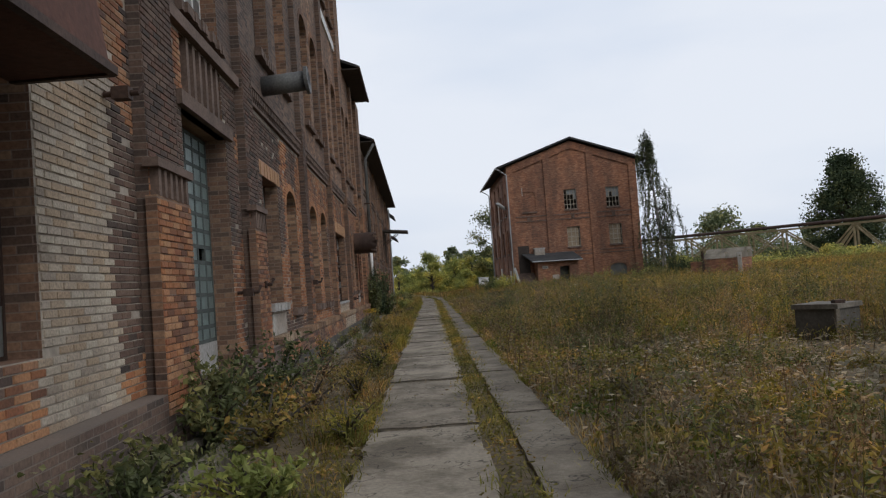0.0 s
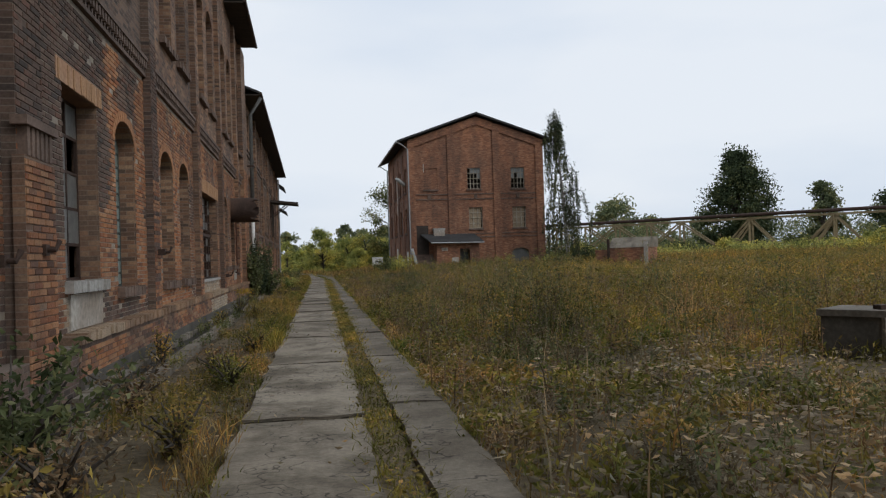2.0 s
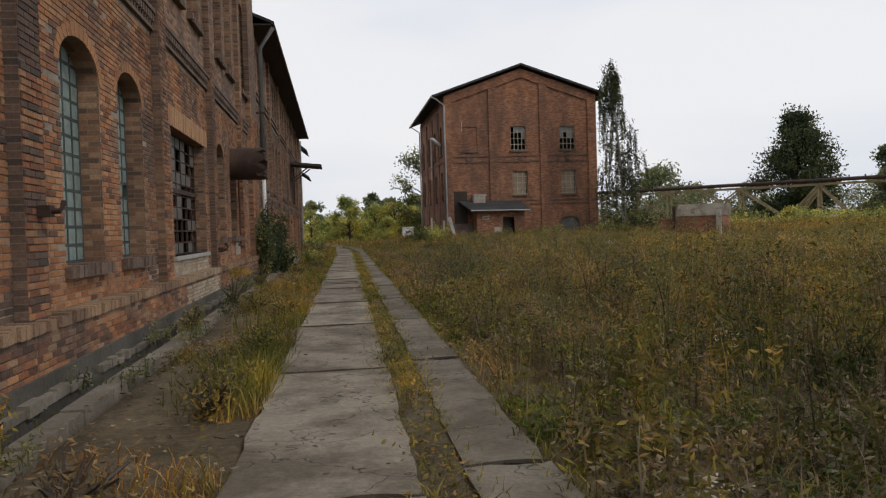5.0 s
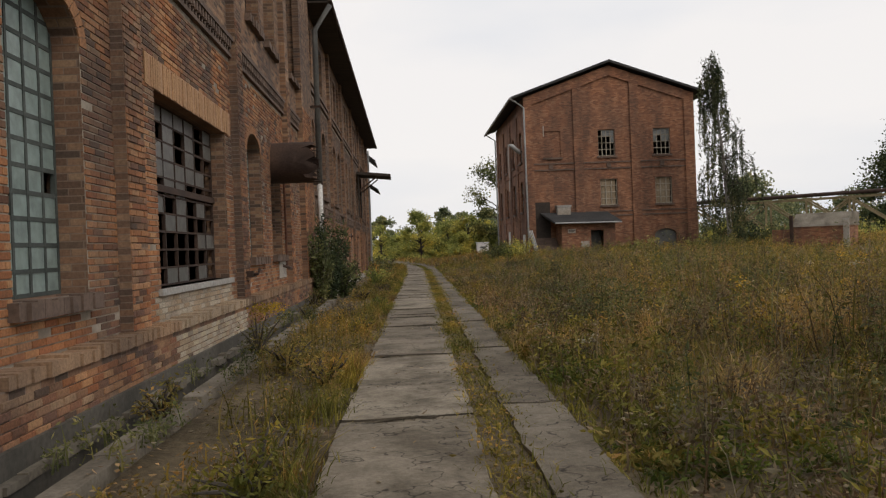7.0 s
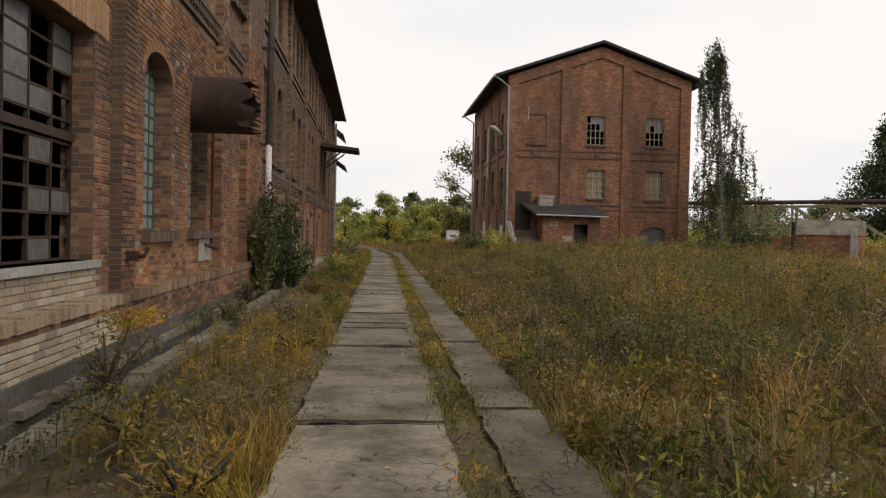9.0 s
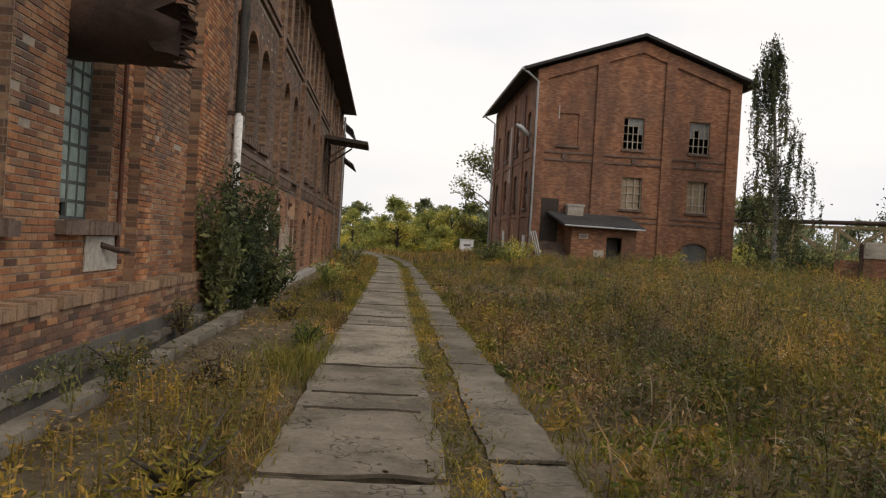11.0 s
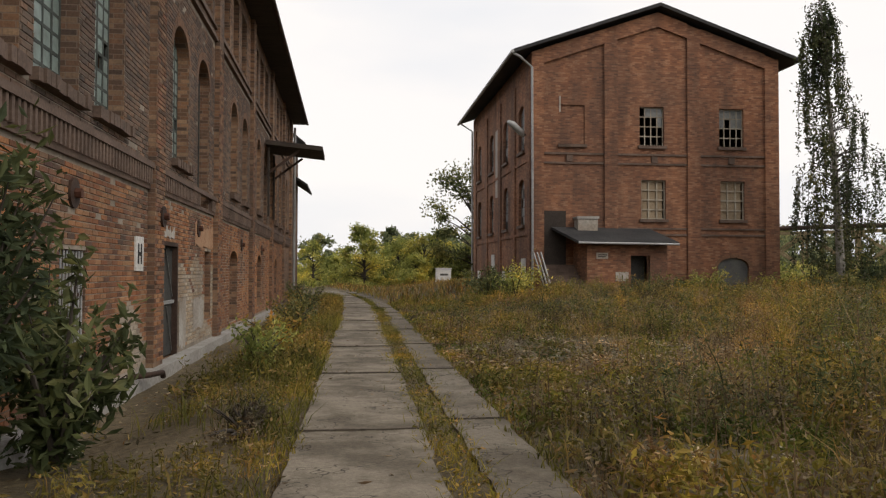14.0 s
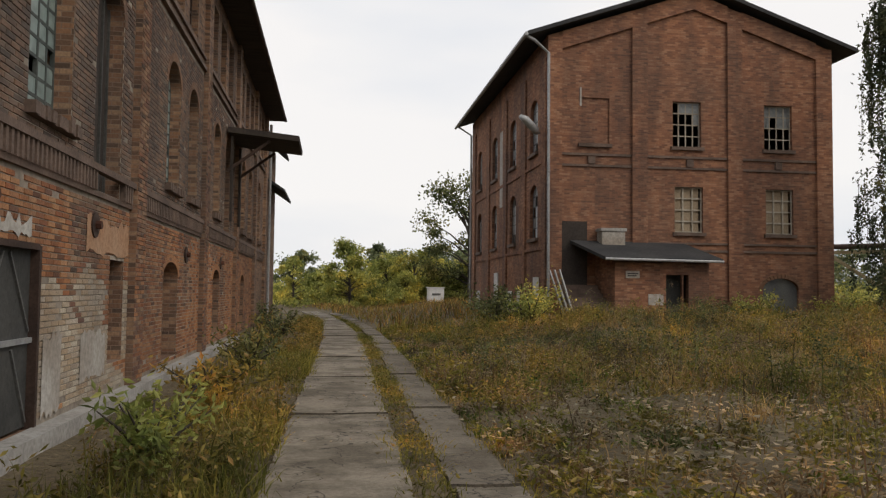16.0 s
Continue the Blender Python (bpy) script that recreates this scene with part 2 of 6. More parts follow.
def glass_material(name, colour, trans, rough):
    k = Mat(name, rough)
    k.b.inputs["Transmission Weight"].default_value = trans
    k.b.inputs["Specular IOR Level"].default_value = 0.5
    dirt = k.noise(9, 6)
    k.bump(k.noise(25, 3), 0.25, 0.01)
    c0 = tuple(v * 0.55 for v in colour)
    return k.done(k.ramp(dirt, [(0.35, c0), (0.65, colour)]))


m_block = glass_material("ribbed_wired_glass", (0.32, 0.41, 0.38), 0.2, 0.35)
m_gateglass = glass_material("sooty_wired_glass", (0.2, 0.26, 0.245), 0.2, 0.35)
m_pane = glass_material("grimy_window_glass", (0.2, 0.205, 0.195), 0.25, 0.3)
m_bars = simple("dark_glazing_cement", (0.05, 0.06, 0.055), (0.1, 0.11, 0.1), 8)


def leaf_material(name, stops, rough=0.75):
    k = Mat(name, rough)
    rnd = k.n("ShaderNodeNewGeometry").outputs["Random Per Island"]
    col = k.ramp(rnd, stops)
    big = k.noise(0.45, 5, 0.6)
    col = k.mix(1.0, col, k.ramp(big, [(0.34, (0.45, 0.52, 0.45)), (0.5, (1.0, 1.0, 0.95)), (0.66, (1.7, 1.35, 0.92))]), 'MULTIPLY')
    mid = k.noise(2.6, 4, 0.6)
    col = k.mix(1.0, col, k.ramp(mid, [(0.36, (0.5, 0.52, 0.5)), (0.52, (1.0, 1.0, 1.0)), (0.66, (1.45, 1.3, 1.05))]), 'MULTIPLY')
    tr = k.n("ShaderNodeBsdfTranslucent")
    k.link(col, tr.inputs["Color"])
    ms = k.n("ShaderNodeMixShader", Fac=0.38)
    k.link(k.b.outputs[0], ms.inputs[1])
    k.link(tr.outputs[0], ms.inputs[2])
    k.link(ms.outputs[0], k.t.nodes["Material Output"].inputs["Surface"])
    return k.done(col)


m_leaf_dark = leaf_material("dark_tree_leaf", [(0, (0.045, 0.06, 0.032)), (0.6, (0.075, 0.1, 0.05)), (1, (0.11, 0.14, 0.075))])
m_leaf_birch = leaf_material("birch_leaf", [(0, (0.04, 0.055, 0.028)), (0.6, (0.075, 0.095, 0.05)), (1, (0.13, 0.14, 0.08))])
m_leaf_bush = leaf_material("willow_bush_leaf", [(0, (0.26, 0.28, 0.075)), (0.5, (0.39, 0.41, 0.12)), (1, (0.52, 0.5, 0.19))])
m_leaf_shrub = leaf_material("shrub_leaf", [(0, (0.075, 0.09, 0.036)), (0.6, (0.145, 0.165, 0.07)), (1, (0.25, 0.255, 0.14))])
m_grass_dry = leaf_material("dry_grass", [(0, (0.17, 0.085, 0.035)), (0.4, (0.29, 0.185, 0.066)), (0.8, (0.43, 0.295, 0.105)), (1, (0.56, 0.42, 0.18))])
m_grass_green = leaf_material("green_grass", [(0, (0.115, 0.115, 0.023)), (0.5, (0.215, 0.2, 0.045)), (1, (0.34, 0.295, 0.08))])
m_weed = leaf_material("weed_leaf", [(0, (0.12, 0.1, 0.03)), (0.45, (0.24, 0.2, 0.05)), (0.75, (0.32, 0.245, 0.085)), (1, (0.36, 0.22, 0.1))])
m_blond = leaf_material("bleached_grass", [(0, (0.3, 0.2, 0.085)), (0.6, (0.46, 0.33, 0.15)), (1, (0.58, 0.45, 0.24))])
m_fresh = leaf_material("fresh_weed_leaf", [(0, (0.07, 0.1, 0.02)), (0.6, (0.13, 0.17, 0.035)), (1, (0.2, 0.22, 0.05))])
# leaf greyed and paled, the haze of distance mixed into its colour
m_hazy = leaf_material("haze_paled_leaf", [(0, (0.13, 0.16, 0.085)), (0.6, (0.19, 0.22, 0.12)), (1, (0.26, 0.28, 0.17))])
m_gold = leaf_material("goldenrod_flower", [(0, (0.35, 0.22, 0.03)), (1, (0.6, 0.4, 0.05))])
m_umbel = leaf_material("white_umbel", [(0, (0.4, 0.37, 0.3)), (1, (0.6, 0.58, 0.52))])
m_litter = leaf_material("fallen_leaf_litter", [(0, (0.12, 0.075, 0.045)), (0.5, (0.2, 0.145, 0.09)), (1, (0.34, 0.28, 0.2))])
m_litter_pale = leaf_material("pale_leaf_litter", [(0, (0.2, 0.15, 0.1)), (0.5, (0.33, 0.27, 0.19)), (1, (0.46, 0.4, 0.32))])
m_bark = simple("tree_bark", (0.05, 0.04, 0.032), (0.1, 0.085, 0.07), 6, stretch=(1, 1, 0.2))
m_birchbark = simple("birch_bark", (0.4, 0.38, 0.34), (0.14, 0.12, 0.1), 8, stretch=(0.5, 0.5, 3))

# ---- ground ----
X0 = -2.45


def track_centre(y):
    """Middle of the left slab row along the walk."""
    c = 0.0 + 0.0125 * (y - 12)
    if y > 56:
        c -= 0.0022 * (y - 56) ** 2
    return c


def ground_z(x, y):
    rise = min(max((y - 44) / 18, 0), 1) * min(max((x - 3.5) / 4, 0), 1)
    z = 0.5 * rise * rise * (3 - 2 * rise)
    far = min(max((x - 14) / 14, 0), 1)
    z += 0.25 * far * min(max((y - 5) / 25, 0), 1)
    if 1.8 < x or x < -30 or y > 62:
        z += 0.06 * noise.noise(Vector((x * 0.35, y * 0.35, 0)))
    return z - 0.03


def ground_sheet():
    xs = sorted(set([-1500, -600, -250, -120, -60, -30, -12, -6, -3] + [round(-2.2 + 0.2 * i, 2) for i in range(85)] + [15 + i for i in range(0, 46, 2)] + [70, 90, 130, 250, 600, 1500]))
    ys = sorted(set([-1500, -600, -200, -80, -30, -12] + [round(-6 + 0.5 * i, 2) for i in range(160)] + [74 + 3 * i for i in range(14)] + [130, 180, 300, 700, 1500]))
    g = Geo()
    for y in ys:
        for x in xs:
            z = ground_z(x, y)
            if abs(x) > 100 or abs(y) > 140:
                z = 0.4
            if -2.3 < x < 1.8 and -7 < y < 62:
                z = -0.035 + 0.025 * noise.noise(Vector((x * 2.1, y * 1.1, 3)))
                z -= 0.2 * min(max((-0.9 - x) / 0.9, 0), 1) * min(max((y - 38) / 1.5, 0), 1)
                if -2.25 < x < -1.75 and y < 37.5:
                    z = -0.52
                if 0.46 < x - track_centre(y) < 0.8:
                    z = 0.0
            g.v.append((x, y, z))
    n = len(xs)
    for j in range(len(ys) - 1):
        for i in range(n - 1):
            a = j * n + i
            g.f.append((a, a + 1, a + n + 1, a + n))
    k = Mat("weedy_soil", 0.95)
    big = k.noise(0.8, 5, 0.6)
    fine = k.noise(14, 6, 0.65)
    col = k.ramp(big, [(0.3, (0.07, 0.055, 0.03)), (0.5, (0.12, 0.092, 0.054)), (0.7, (0.17, 0.13, 0.08))])
    col = k.mix(1.0, col, k.ramp(fine, [(0.25, grey(0.5)), (0.7, grey(1.4))]), 'MULTIPLY')
    k.bump(fine, 0.8, 0.04)
    whole("ground", g, k.done(col), "brown weedy soil of an overgrown factory yard", "ground", kind="structure", smooth=True)


ground_sheet()

# concrete track, slab by slab
road = thing("road", (0.5, 30, 0), "two rows of worn concrete slabs with a grassy strip between", "track", kind="structure")


def concrete_slab_material(name, lift):
    k = Mat(name, 0.9)
    rnd = k.n("ShaderNodeObjectInfo").outputs["Random"]
    base = k.ramp(rnd, [(0, tuple(lift * v for v in (0.24, 0.2, 0.152))), (0.5, tuple(lift * v for v in (0.295, 0.25, 0.19))), (1, tuple(lift * v for v in (0.345, 0.295, 0.226)))])
    stain = k.noise(1.3, 6, 0.65)
    col = k.mix(k.ramp(stain, [(0.4, grey(0.8)), (0.58, grey(0))]), base, (0.1, 0.08, 0.055))
    fine = k.noise(28, 6, 0.7)
    col = k.mix(1.0, col, k.ramp(fine, [(0.2, grey(0.6)), (0.7, grey(1.15))]), 'MULTIPLY')
    vo = k.n("ShaderNodeTexVoronoi", Scale=1.1)
    vo.feature = 'DISTANCE_TO_EDGE'
    warp = k.n("ShaderNodeVectorMath")
    warp.operation = 'ADD'
    k.link(k.pos, warp.inputs[0])
    wn2 = k.n("ShaderNodeTexNoise", Scale=4.0)
    k.link(k.pos, wn2.inputs["Vector"])
    k.link(wn2.outputs["Color"], warp.inputs[1])
    k.link(warp.outputs[0], vo.inputs["Vector"])
    crack = k.ramp(vo.outputs["Distance"], [(0.0, grey(0.22)), (0.016, grey(1))])
    col = k.mix(1.0, col, crack, 'MULTIPLY')
    k.bump(fine, 0.5, 0.012)
    return k.done(col)


m_slab = concrete_slab_material("track_concrete", 1.0)
m_slab_dark = concrete_slab_material("track_gravel_concrete", 0.72)


def slab(x0, x1, y0, y1, seed, mat):
    r = random.Random(seed)
    g = Geo()
    ring = []
    steps = 7
    for i in range(steps):
        ring.append((x0 + (x1 - x0) * i / steps, y0, 0, 1))
    for i in range(steps * 2):
        ring.append((x1, y0 + (y1 - y0) * i / steps / 2, 1, 0))
    for i in range(steps):
        ring.append((x1 - (x1 - x0) * i / steps, y1, 0, 1))
    for i in range(steps * 2):
        ring.append((x0, y1 - (y1 - y0) * i / steps / 2, 1, 0))
    dz, tx, ty = r.uniform(-0.004, 0.008), r.uniform(-0.008, 0.008), r.uniform(-0.006, 0.006)
    top = []
    for x, y, ex, ey in ring:
        xx = x + track_centre(y) + (r.uniform(-0.03, 0.015) * ex if x == x1 else r.uniform(-0.015, 0.03) * ex)
        yy = y + r.uniform(-0.022, 0.022)
        top.append((xx, yy, 0.012 + dz + tx * (x - x0) + ty * (y - y0) / 2))
    n = len(top)
    cx, cy = sum(p[0] for p in top) / n, sum(p[1] for p in top) / n
    g.v = [(cx, cy, 0.013 + dz)] + [(cx + (a - cx) * 0.985, cy + (b - cy) * 0.99, c) for a, b, c in top] + [(a, b, c - 0.015) for a, b, c in top] + [(a, b, -0.12) for a, b, c in top]
    for i in range(n):
        j = (i + 1) % n
        g.f.append((0, 1 + i, 1 + j))
        g.f.append((1 + i, 1 + n + i, 1 + n + j, 1 + j))
        g.f.append((1 + n + i, 1 + 2 * n + i, 1 + 2 * n + j, 1 + n + j))
    part("slab", g, mat, road)


JOINTS = []
ys, k0 = -6.8, 0
while ys < 82:
    le = 3.55
    JOINTS.append((-0.49, 0.5, ys))
    slab(-0.49, 0.5, ys + 0.03, ys + le - 0.03, k0, m_slab)
    ys, k0 = ys + le, k0 + 1
ys, k0 = -6.4, 100
while ys < 82:
    le = 3.55
    JOINTS.append((0.74, 1.2, ys))
    slab(0.74, 1.2, ys + 0.03, ys + le - 0.03, k0, m_slab_dark)
    ys, k0 = ys + le, k0 + 1

# soil and crumbled concrete in the joints and the larger cracks
for a in (30.3, 30.9, 37.1):
    JOINTS.append((-0.42, 0.4, a))
g = Geo()
for n_, (x0_, x1_, yj) in enumerate(JOINTS):
    r = random.Random(700 + n_)
    n = len(g.v)
    m = 24
    for i in range(m + 1):
        x_ = x0_ + (x1_ - x0_) * i / m
        w_ = r.uniform(0.008, 0.03) + 0.1 * max(0, r.random() - 0.8)
        c_ = yj + 0.09 * noise.noise(Vector((x_ * 2.5, yj, 1)))
        for dy_, z_ in ((-w_, 0.014), (0, 0.027), (w_, 0.014)):
            g.v.append((x_ + track_centre(yj), c_ + dy_, z_))
    for i in range(m):
        for j in (0, 1):
            q_ = n + i * 3 + j
            g.f.append((q_, q_ + 3, q_ + 4, q_ + 1))
tagged(part("joint_soil", g, simple("dark_joint_soil", (0.035, 0.028, 0.018), (0.08, 0.062, 0.042), 20), road, "dark soil in the slab joints"), kind="stuff")

# drain along the wall
g = Geo()
for a in range(-6, 37, 1):
    g.box(-2.12, -1.88, a, a + 1.0, -0.55, -0.4)
part_road_gutter = whole("drain_channel", g, m_gutter, "damp concrete drain channel at the foot of the brick wall", "drain", kind="structure")
kerb = thing("kerb", (-1.8, 15, 0), "grey concrete kerb stones beside the drain channel", "kerb", kind="structure")
for a in range(-6, 37):
    r = random.Random(a)
    dx, dz = r.uniform(-0.02, 0.02), r.uniform(-0.03, 0.01)
    part("kerb_stone", Geo().box(-1.9 + dx, -1.72 + dx, a + 0.01, a + 0.99, -0.55, 0.0 + dz), m_kerbtop, kerb)
for a in range(-6, 37):
    r = random.Random(a + 900)
    part("channel_wall", Geo().box(-2.2, -2.15, a, a + 1, -0.55, -0.05), m_gutter, kerb)
    u = a
    while u < a + 0.95:
        e = min(u + r.uniform(0.16, 0.4), a + 1)
        if r.random() > 0.12:
            dx, dz = r.uniform(-0.025, 0.02), r.uniform(-0.03, 0.02)
            part("edge_stone", Geo().box(-2.21, -2.12 + dx, u + 0.008, e - 0.008, -0.045, 0.03 + dz), m_kerbtop if r.random() < 0.6 else m_kerb, kerb)
        u = e


# ---- walls with openings ----
def facade(mp, u0, u1, v0, v1, holes, depth=0.3):
    """Front face with openings and their reveals. mp(u, v, w): world place, w outwards. holes: (u0, u1, v0, v1, rise)."""
    g, reveals = Geo(), []
    us = sorted({u0, u1, *[h[0] for h in holes], *[h[1] for h in holes]})
    vs = sorted({v0, v1, *[h[2] for h in holes], *[h[3] for h in holes]})
    us = [u for u in us if u0 <= u <= u1]
    vs = [v for v in vs if v0 <= v <= v1]
    for a, b in zip(us, us[1:]):
        for c, d in zip(vs, vs[1:]):
            mu, mv = (a + b) / 2, (c + d) / 2
            if any(h[0] < mu < h[1] and h[2] < mv < h[3] for h in holes):
                continue
            g.poly(mp(a, c, 0), mp(b, c, 0), mp(b, d, 0), mp(a, d, 0))
    for a, b, c, d, rise in holes:
        sp = d - rise
        rv = Geo()
        reveals.append(rv)
        rv.poly(mp(a, c, 0), mp(a, c, -depth), mp(b, c, -depth), mp(b, c, 0))
        rv.poly(mp(a, c, 0), mp(a, sp, 0), mp(a, sp, -depth), mp(a, c, -depth))
        rv.poly(mp(b, c, -depth), mp(b, sp, -depth), mp(b, sp, 0), mp(b, c, 0))
        n = 12 if rise else 1
        pts = arch_points(a, b, sp, rise, n)
        for p, q in zip(pts, pts[1:]):
            rv.poly(mp(p[0], p[1], 0), mp(q[0], q[1], 0), mp(q[0], q[1], -depth), mp(p[0], p[1], -depth))
            if rise:
                g.poly(mp(p[0], p[1], 0), mp(p[0], d, 0), mp(q[0], d, 0), mp(q[0], q[1], 0))
    return g, reveals


def put_facade(parent, made, front_mat, reveal_mat):
    part("wall", made[0], front_mat, parent)
    for rv in made[1]:
        part("reveal", rv, reveal_mat, parent)


def arch_points(a, b, sp, rise, n):
    out = []
    for i in range(n + 1):
        t = math.pi * (1 - i / n)
        out.append(((a + b) / 2 + math.cos(t) * (b - a) / 2, sp + rise * math.sin(t)))
    return out


def mp_left(u, v, w):
    return (X0 + w, u, v)


def in_hole(h, u, v):
    a, b, c, d, rise = h
    if not (a < u < b and c < v < d):
        return False
    sp = d - rise
    if v <= sp or not rise:
        return True
    x = (u - (a + b) / 2) / ((b - a) / 2)
    return v < sp + rise * math.sqrt(max(0, 1 - x * x))


def courses(u0, u1, v0, v1, holes, seed, miss=0.02, pu=0.215, pv=0.062):
    """Brick places (u0, u1, v0, v1, proud) in running bond that stay clear of the openings."""
    r = random.Random(seed)
    out = []
    row = 0
    v = v0
    while v + pv <= v1 + 1e-6:
        spans = [(u0, u1)]
        for h in holes:
            a, b, c, d, rise = h
            lo, hi = a, b
            if v + pv <= c or v >= d:
                continue
            sp = d - rise
            if rise and v > sp:
                x = math.sqrt(max(0, 1 - ((v - sp) / rise) ** 2))
                m = (a + b) / 2
                lo, hi = m - x * (b - a) / 2, m + x * (b - a) / 2
            nxt = []
            for s, e in spans:
                if hi <= s or lo >= e:
                    nxt.append((s, e))
                else:
                    if lo > s:
                        nxt.append((s, lo))
                    if hi < e:
                        nxt.append((hi, e))
            spans = nxt
        header = row % 2
        for s, e in spans:
            k = math.floor(s / pu)
            u = k * pu + (pu / 2 if header else 0)
            while u > s:
                u -= pu
            while u < e:
                a, b = max(u, s), min(u + pu, e)
                if b - a > 0.03 and r.random() > miss:
                    out.append((a + 0.005, b - 0.005, v + 0.005, v + pv - 0.005, 0.007 + 0.006 * r.random()))
                u += pu
        v += pv
        row += 1
    return out


def brick_mesh(mp, bricks):
    g = Geo()
    for a, b, c, d, w in bricks:
        n = len(g.v)
        e = 0.004
        g.v += [mp(a, c, 0), mp(b, c, 0), mp(b, d, 0), mp(a, d, 0),
                mp(a + e, c + e, w), mp(b - e, c + e, w), mp(b - e, d - e, w), mp(a + e, d - e, w)]
        for q in ((4, 5, 6, 7), (0, 1, 5, 4), (1, 2, 6, 5), (2, 3, 7, 6), (3, 0, 4, 7)):
            g.f.append(tuple(n + i for i in q))
    return g


def shift(mp, dw):
    return lambda u, v, w: mp(u, v, w + dw)


# openings of the tall hall: along the wall, then height, then rise of the arch
HALL_LOW = [(3.2, 5.35, 1.0, 3.2, 0), (8.85, 10.9, 0.2, 3.4, 0), (8.95, 10.8, 3.58, 4.25, 0), (13.35, 14.8, 1.14, 3.25, 0), (15.7, 16.95, 1.0, 3.32, 0.34),
            (19.05, 20.4, 1.0, 3.35, 0.36), (21.15, 22.45, 1.0, 3.38, 0.36), (24.4, 27.75, 0.93, 3.05, 0), (29.4, 30.7, 1.2, 3.35, 0.36), (31.7, 32.95, 1.22, 3.35, 0.36)]
HALL_UP = [(8.95, 10.8, 4.6, 6.8, 0)] + [(a, a + 1.3, 5.38, 8.1, 0.36) for a in (13.5, 15.6, 19.4, 21.3, 24.4, 26.4, 29.8, 31.65)] + [(34.8, 36.1, 5.42, 8.0, 0.36)]
HALL_TOP = [(a, a + 1.3, 10.3, 12.2, 0.3) for a in (8.6, 10.2, 13.5, 15.6, 19.4, 21.3, 24.4, 26.4)]
PIL_A = [(-3.3, 0.5), (2.2, 0.5), (7.75, 0.95), (11.95, 0.7), (17.95, 0.5), (23.4, 0.5), (28.45, 0.45), (33.75, 0.5)]
hall = thing("factory_hall", (X0, 15, 0), "tall sooty brick factory hall with brick piers and arched windows", "factory")
END_TALL, END_A, END_B = 31.25, 37.9, 71.5


def solid_shell(x0, x1, y0, y1, z1, eave=None):
    """Back wall, ends and floors that close a building behind its front."""
    g = Geo()
    g.poly((x0, y0, -0.2), (x0, y1, -0.2), (x0, y1, z1), (x0, y0, z1))
    for yy in (y0, y1):
        g.poly((x0, yy, -0.2), (x1, yy, -0.2), (x1, yy, z1), ((x0 + x1) / 2, yy, z1 + 2.6), (x0, yy, z1))
    return g


def slabs_inside(x0, x1, y0, y1, heights):
    g = Geo()
    for z in heights:
        g.box(x0 + 0.05, x1, y0 + 0.05, y1 - 0.05, z - 0.1, z)
    g.box(x0 + 4, x0 + 4.2, y0 + 0.1, y1 - 0.1, 0, heights[-1])
    return g


ALL_A = HALL_LOW + HALL_UP + HALL_TOP
put_facade(hall, facade(mp_left, -14, END_TALL, -0.3, 4.26, [h for h in HALL_LOW if h[1] < END_TALL]), m_mortar, m_brick_lx)
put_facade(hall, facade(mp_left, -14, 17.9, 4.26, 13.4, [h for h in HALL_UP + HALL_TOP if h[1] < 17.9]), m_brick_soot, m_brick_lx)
put_facade(hall, facade(mp_left, 17.9, END_TALL, 4.26, 13.4, [h for h in HALL_UP + HALL_TOP if 17.9 < h[0] and h[1] < END_TALL]), m_brick_l, m_brick_lx)
put_facade(hall, facade(mp_left, END_TALL, END_A, -0.3, 4.26, [h for h in HALL_LOW if h[0] > END_TALL]), m_mortar, m_brick_lx)
put_facade(hall, facade(mp_left, END_TALL, END_A, 4.26, 9.9, [h for h in HALL_UP if h[0] > END_TALL]), m_brick_l, m_brick_lx)
part("rear_wall", solid_shell(-15, X0, -14, END_TALL, 13.4), m_brick_lx, hall)
part("rear_wall", solid_shell(-15, X0, END_TALL, END_A, 9.9), m_brick_lx, hall)
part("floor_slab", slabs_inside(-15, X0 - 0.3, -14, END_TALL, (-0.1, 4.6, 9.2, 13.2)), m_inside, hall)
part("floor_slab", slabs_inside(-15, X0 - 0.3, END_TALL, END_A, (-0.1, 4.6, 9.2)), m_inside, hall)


def roof(parent, x0, x1, y0, y1, z, over=0.65, rise=2.6, drop=0.28):
    """Felt roof with projecting eaves over a ridge along the building."""
    g = Geo()
    m = (x0 + x1) / 2
    k = rise / (x1 - m)
    for s, xe in ((1, x1 + over), (-1, x0 - over)):
        ze = z - over * k
        for dz in (0.0, 0.1):
            g.poly((xe, y0, ze + dz), (xe, y1, ze + dz), (m, y1, z + rise + dz), (m, y0, z + rise + dz))
        g.poly((xe, y0, ze), (xe, y1, ze), (xe, y1, ze + 0.1), (xe, y0, ze + 0.1))
        for yy in (y0, y1):
            g.poly((xe, yy, ze), (xe, yy, ze + 0.1), (m, yy, z + rise + 0.1), (m, yy, z + rise))
    part("roof", g, m_roof, parent)
    ze = z - over * k
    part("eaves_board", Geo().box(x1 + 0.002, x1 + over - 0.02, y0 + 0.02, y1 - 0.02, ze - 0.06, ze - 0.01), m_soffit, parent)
    part("gutter", Geo().tube([(x1 + over + 0.03, y0, ze + 0.02), (x1 + over + 0.03, y1, ze - 0.03)], 0.06, 8), m_rustdark, parent)


roof(hall, -15, X0, -14, END_TALL, 13.4)
roof(hall, -15, X0, END_TALL + 0.02, END_A - 0.9, 10.05)


def pier(parent, u, wd, z1, proud=0.12, z0=-0.25, mat=None):
    g = Geo().box(X0 - 0.02, X0 + proud, u - wd / 2, u + wd / 2, z0, z1)
    part("pier", g, mat or m_brick_l, parent)


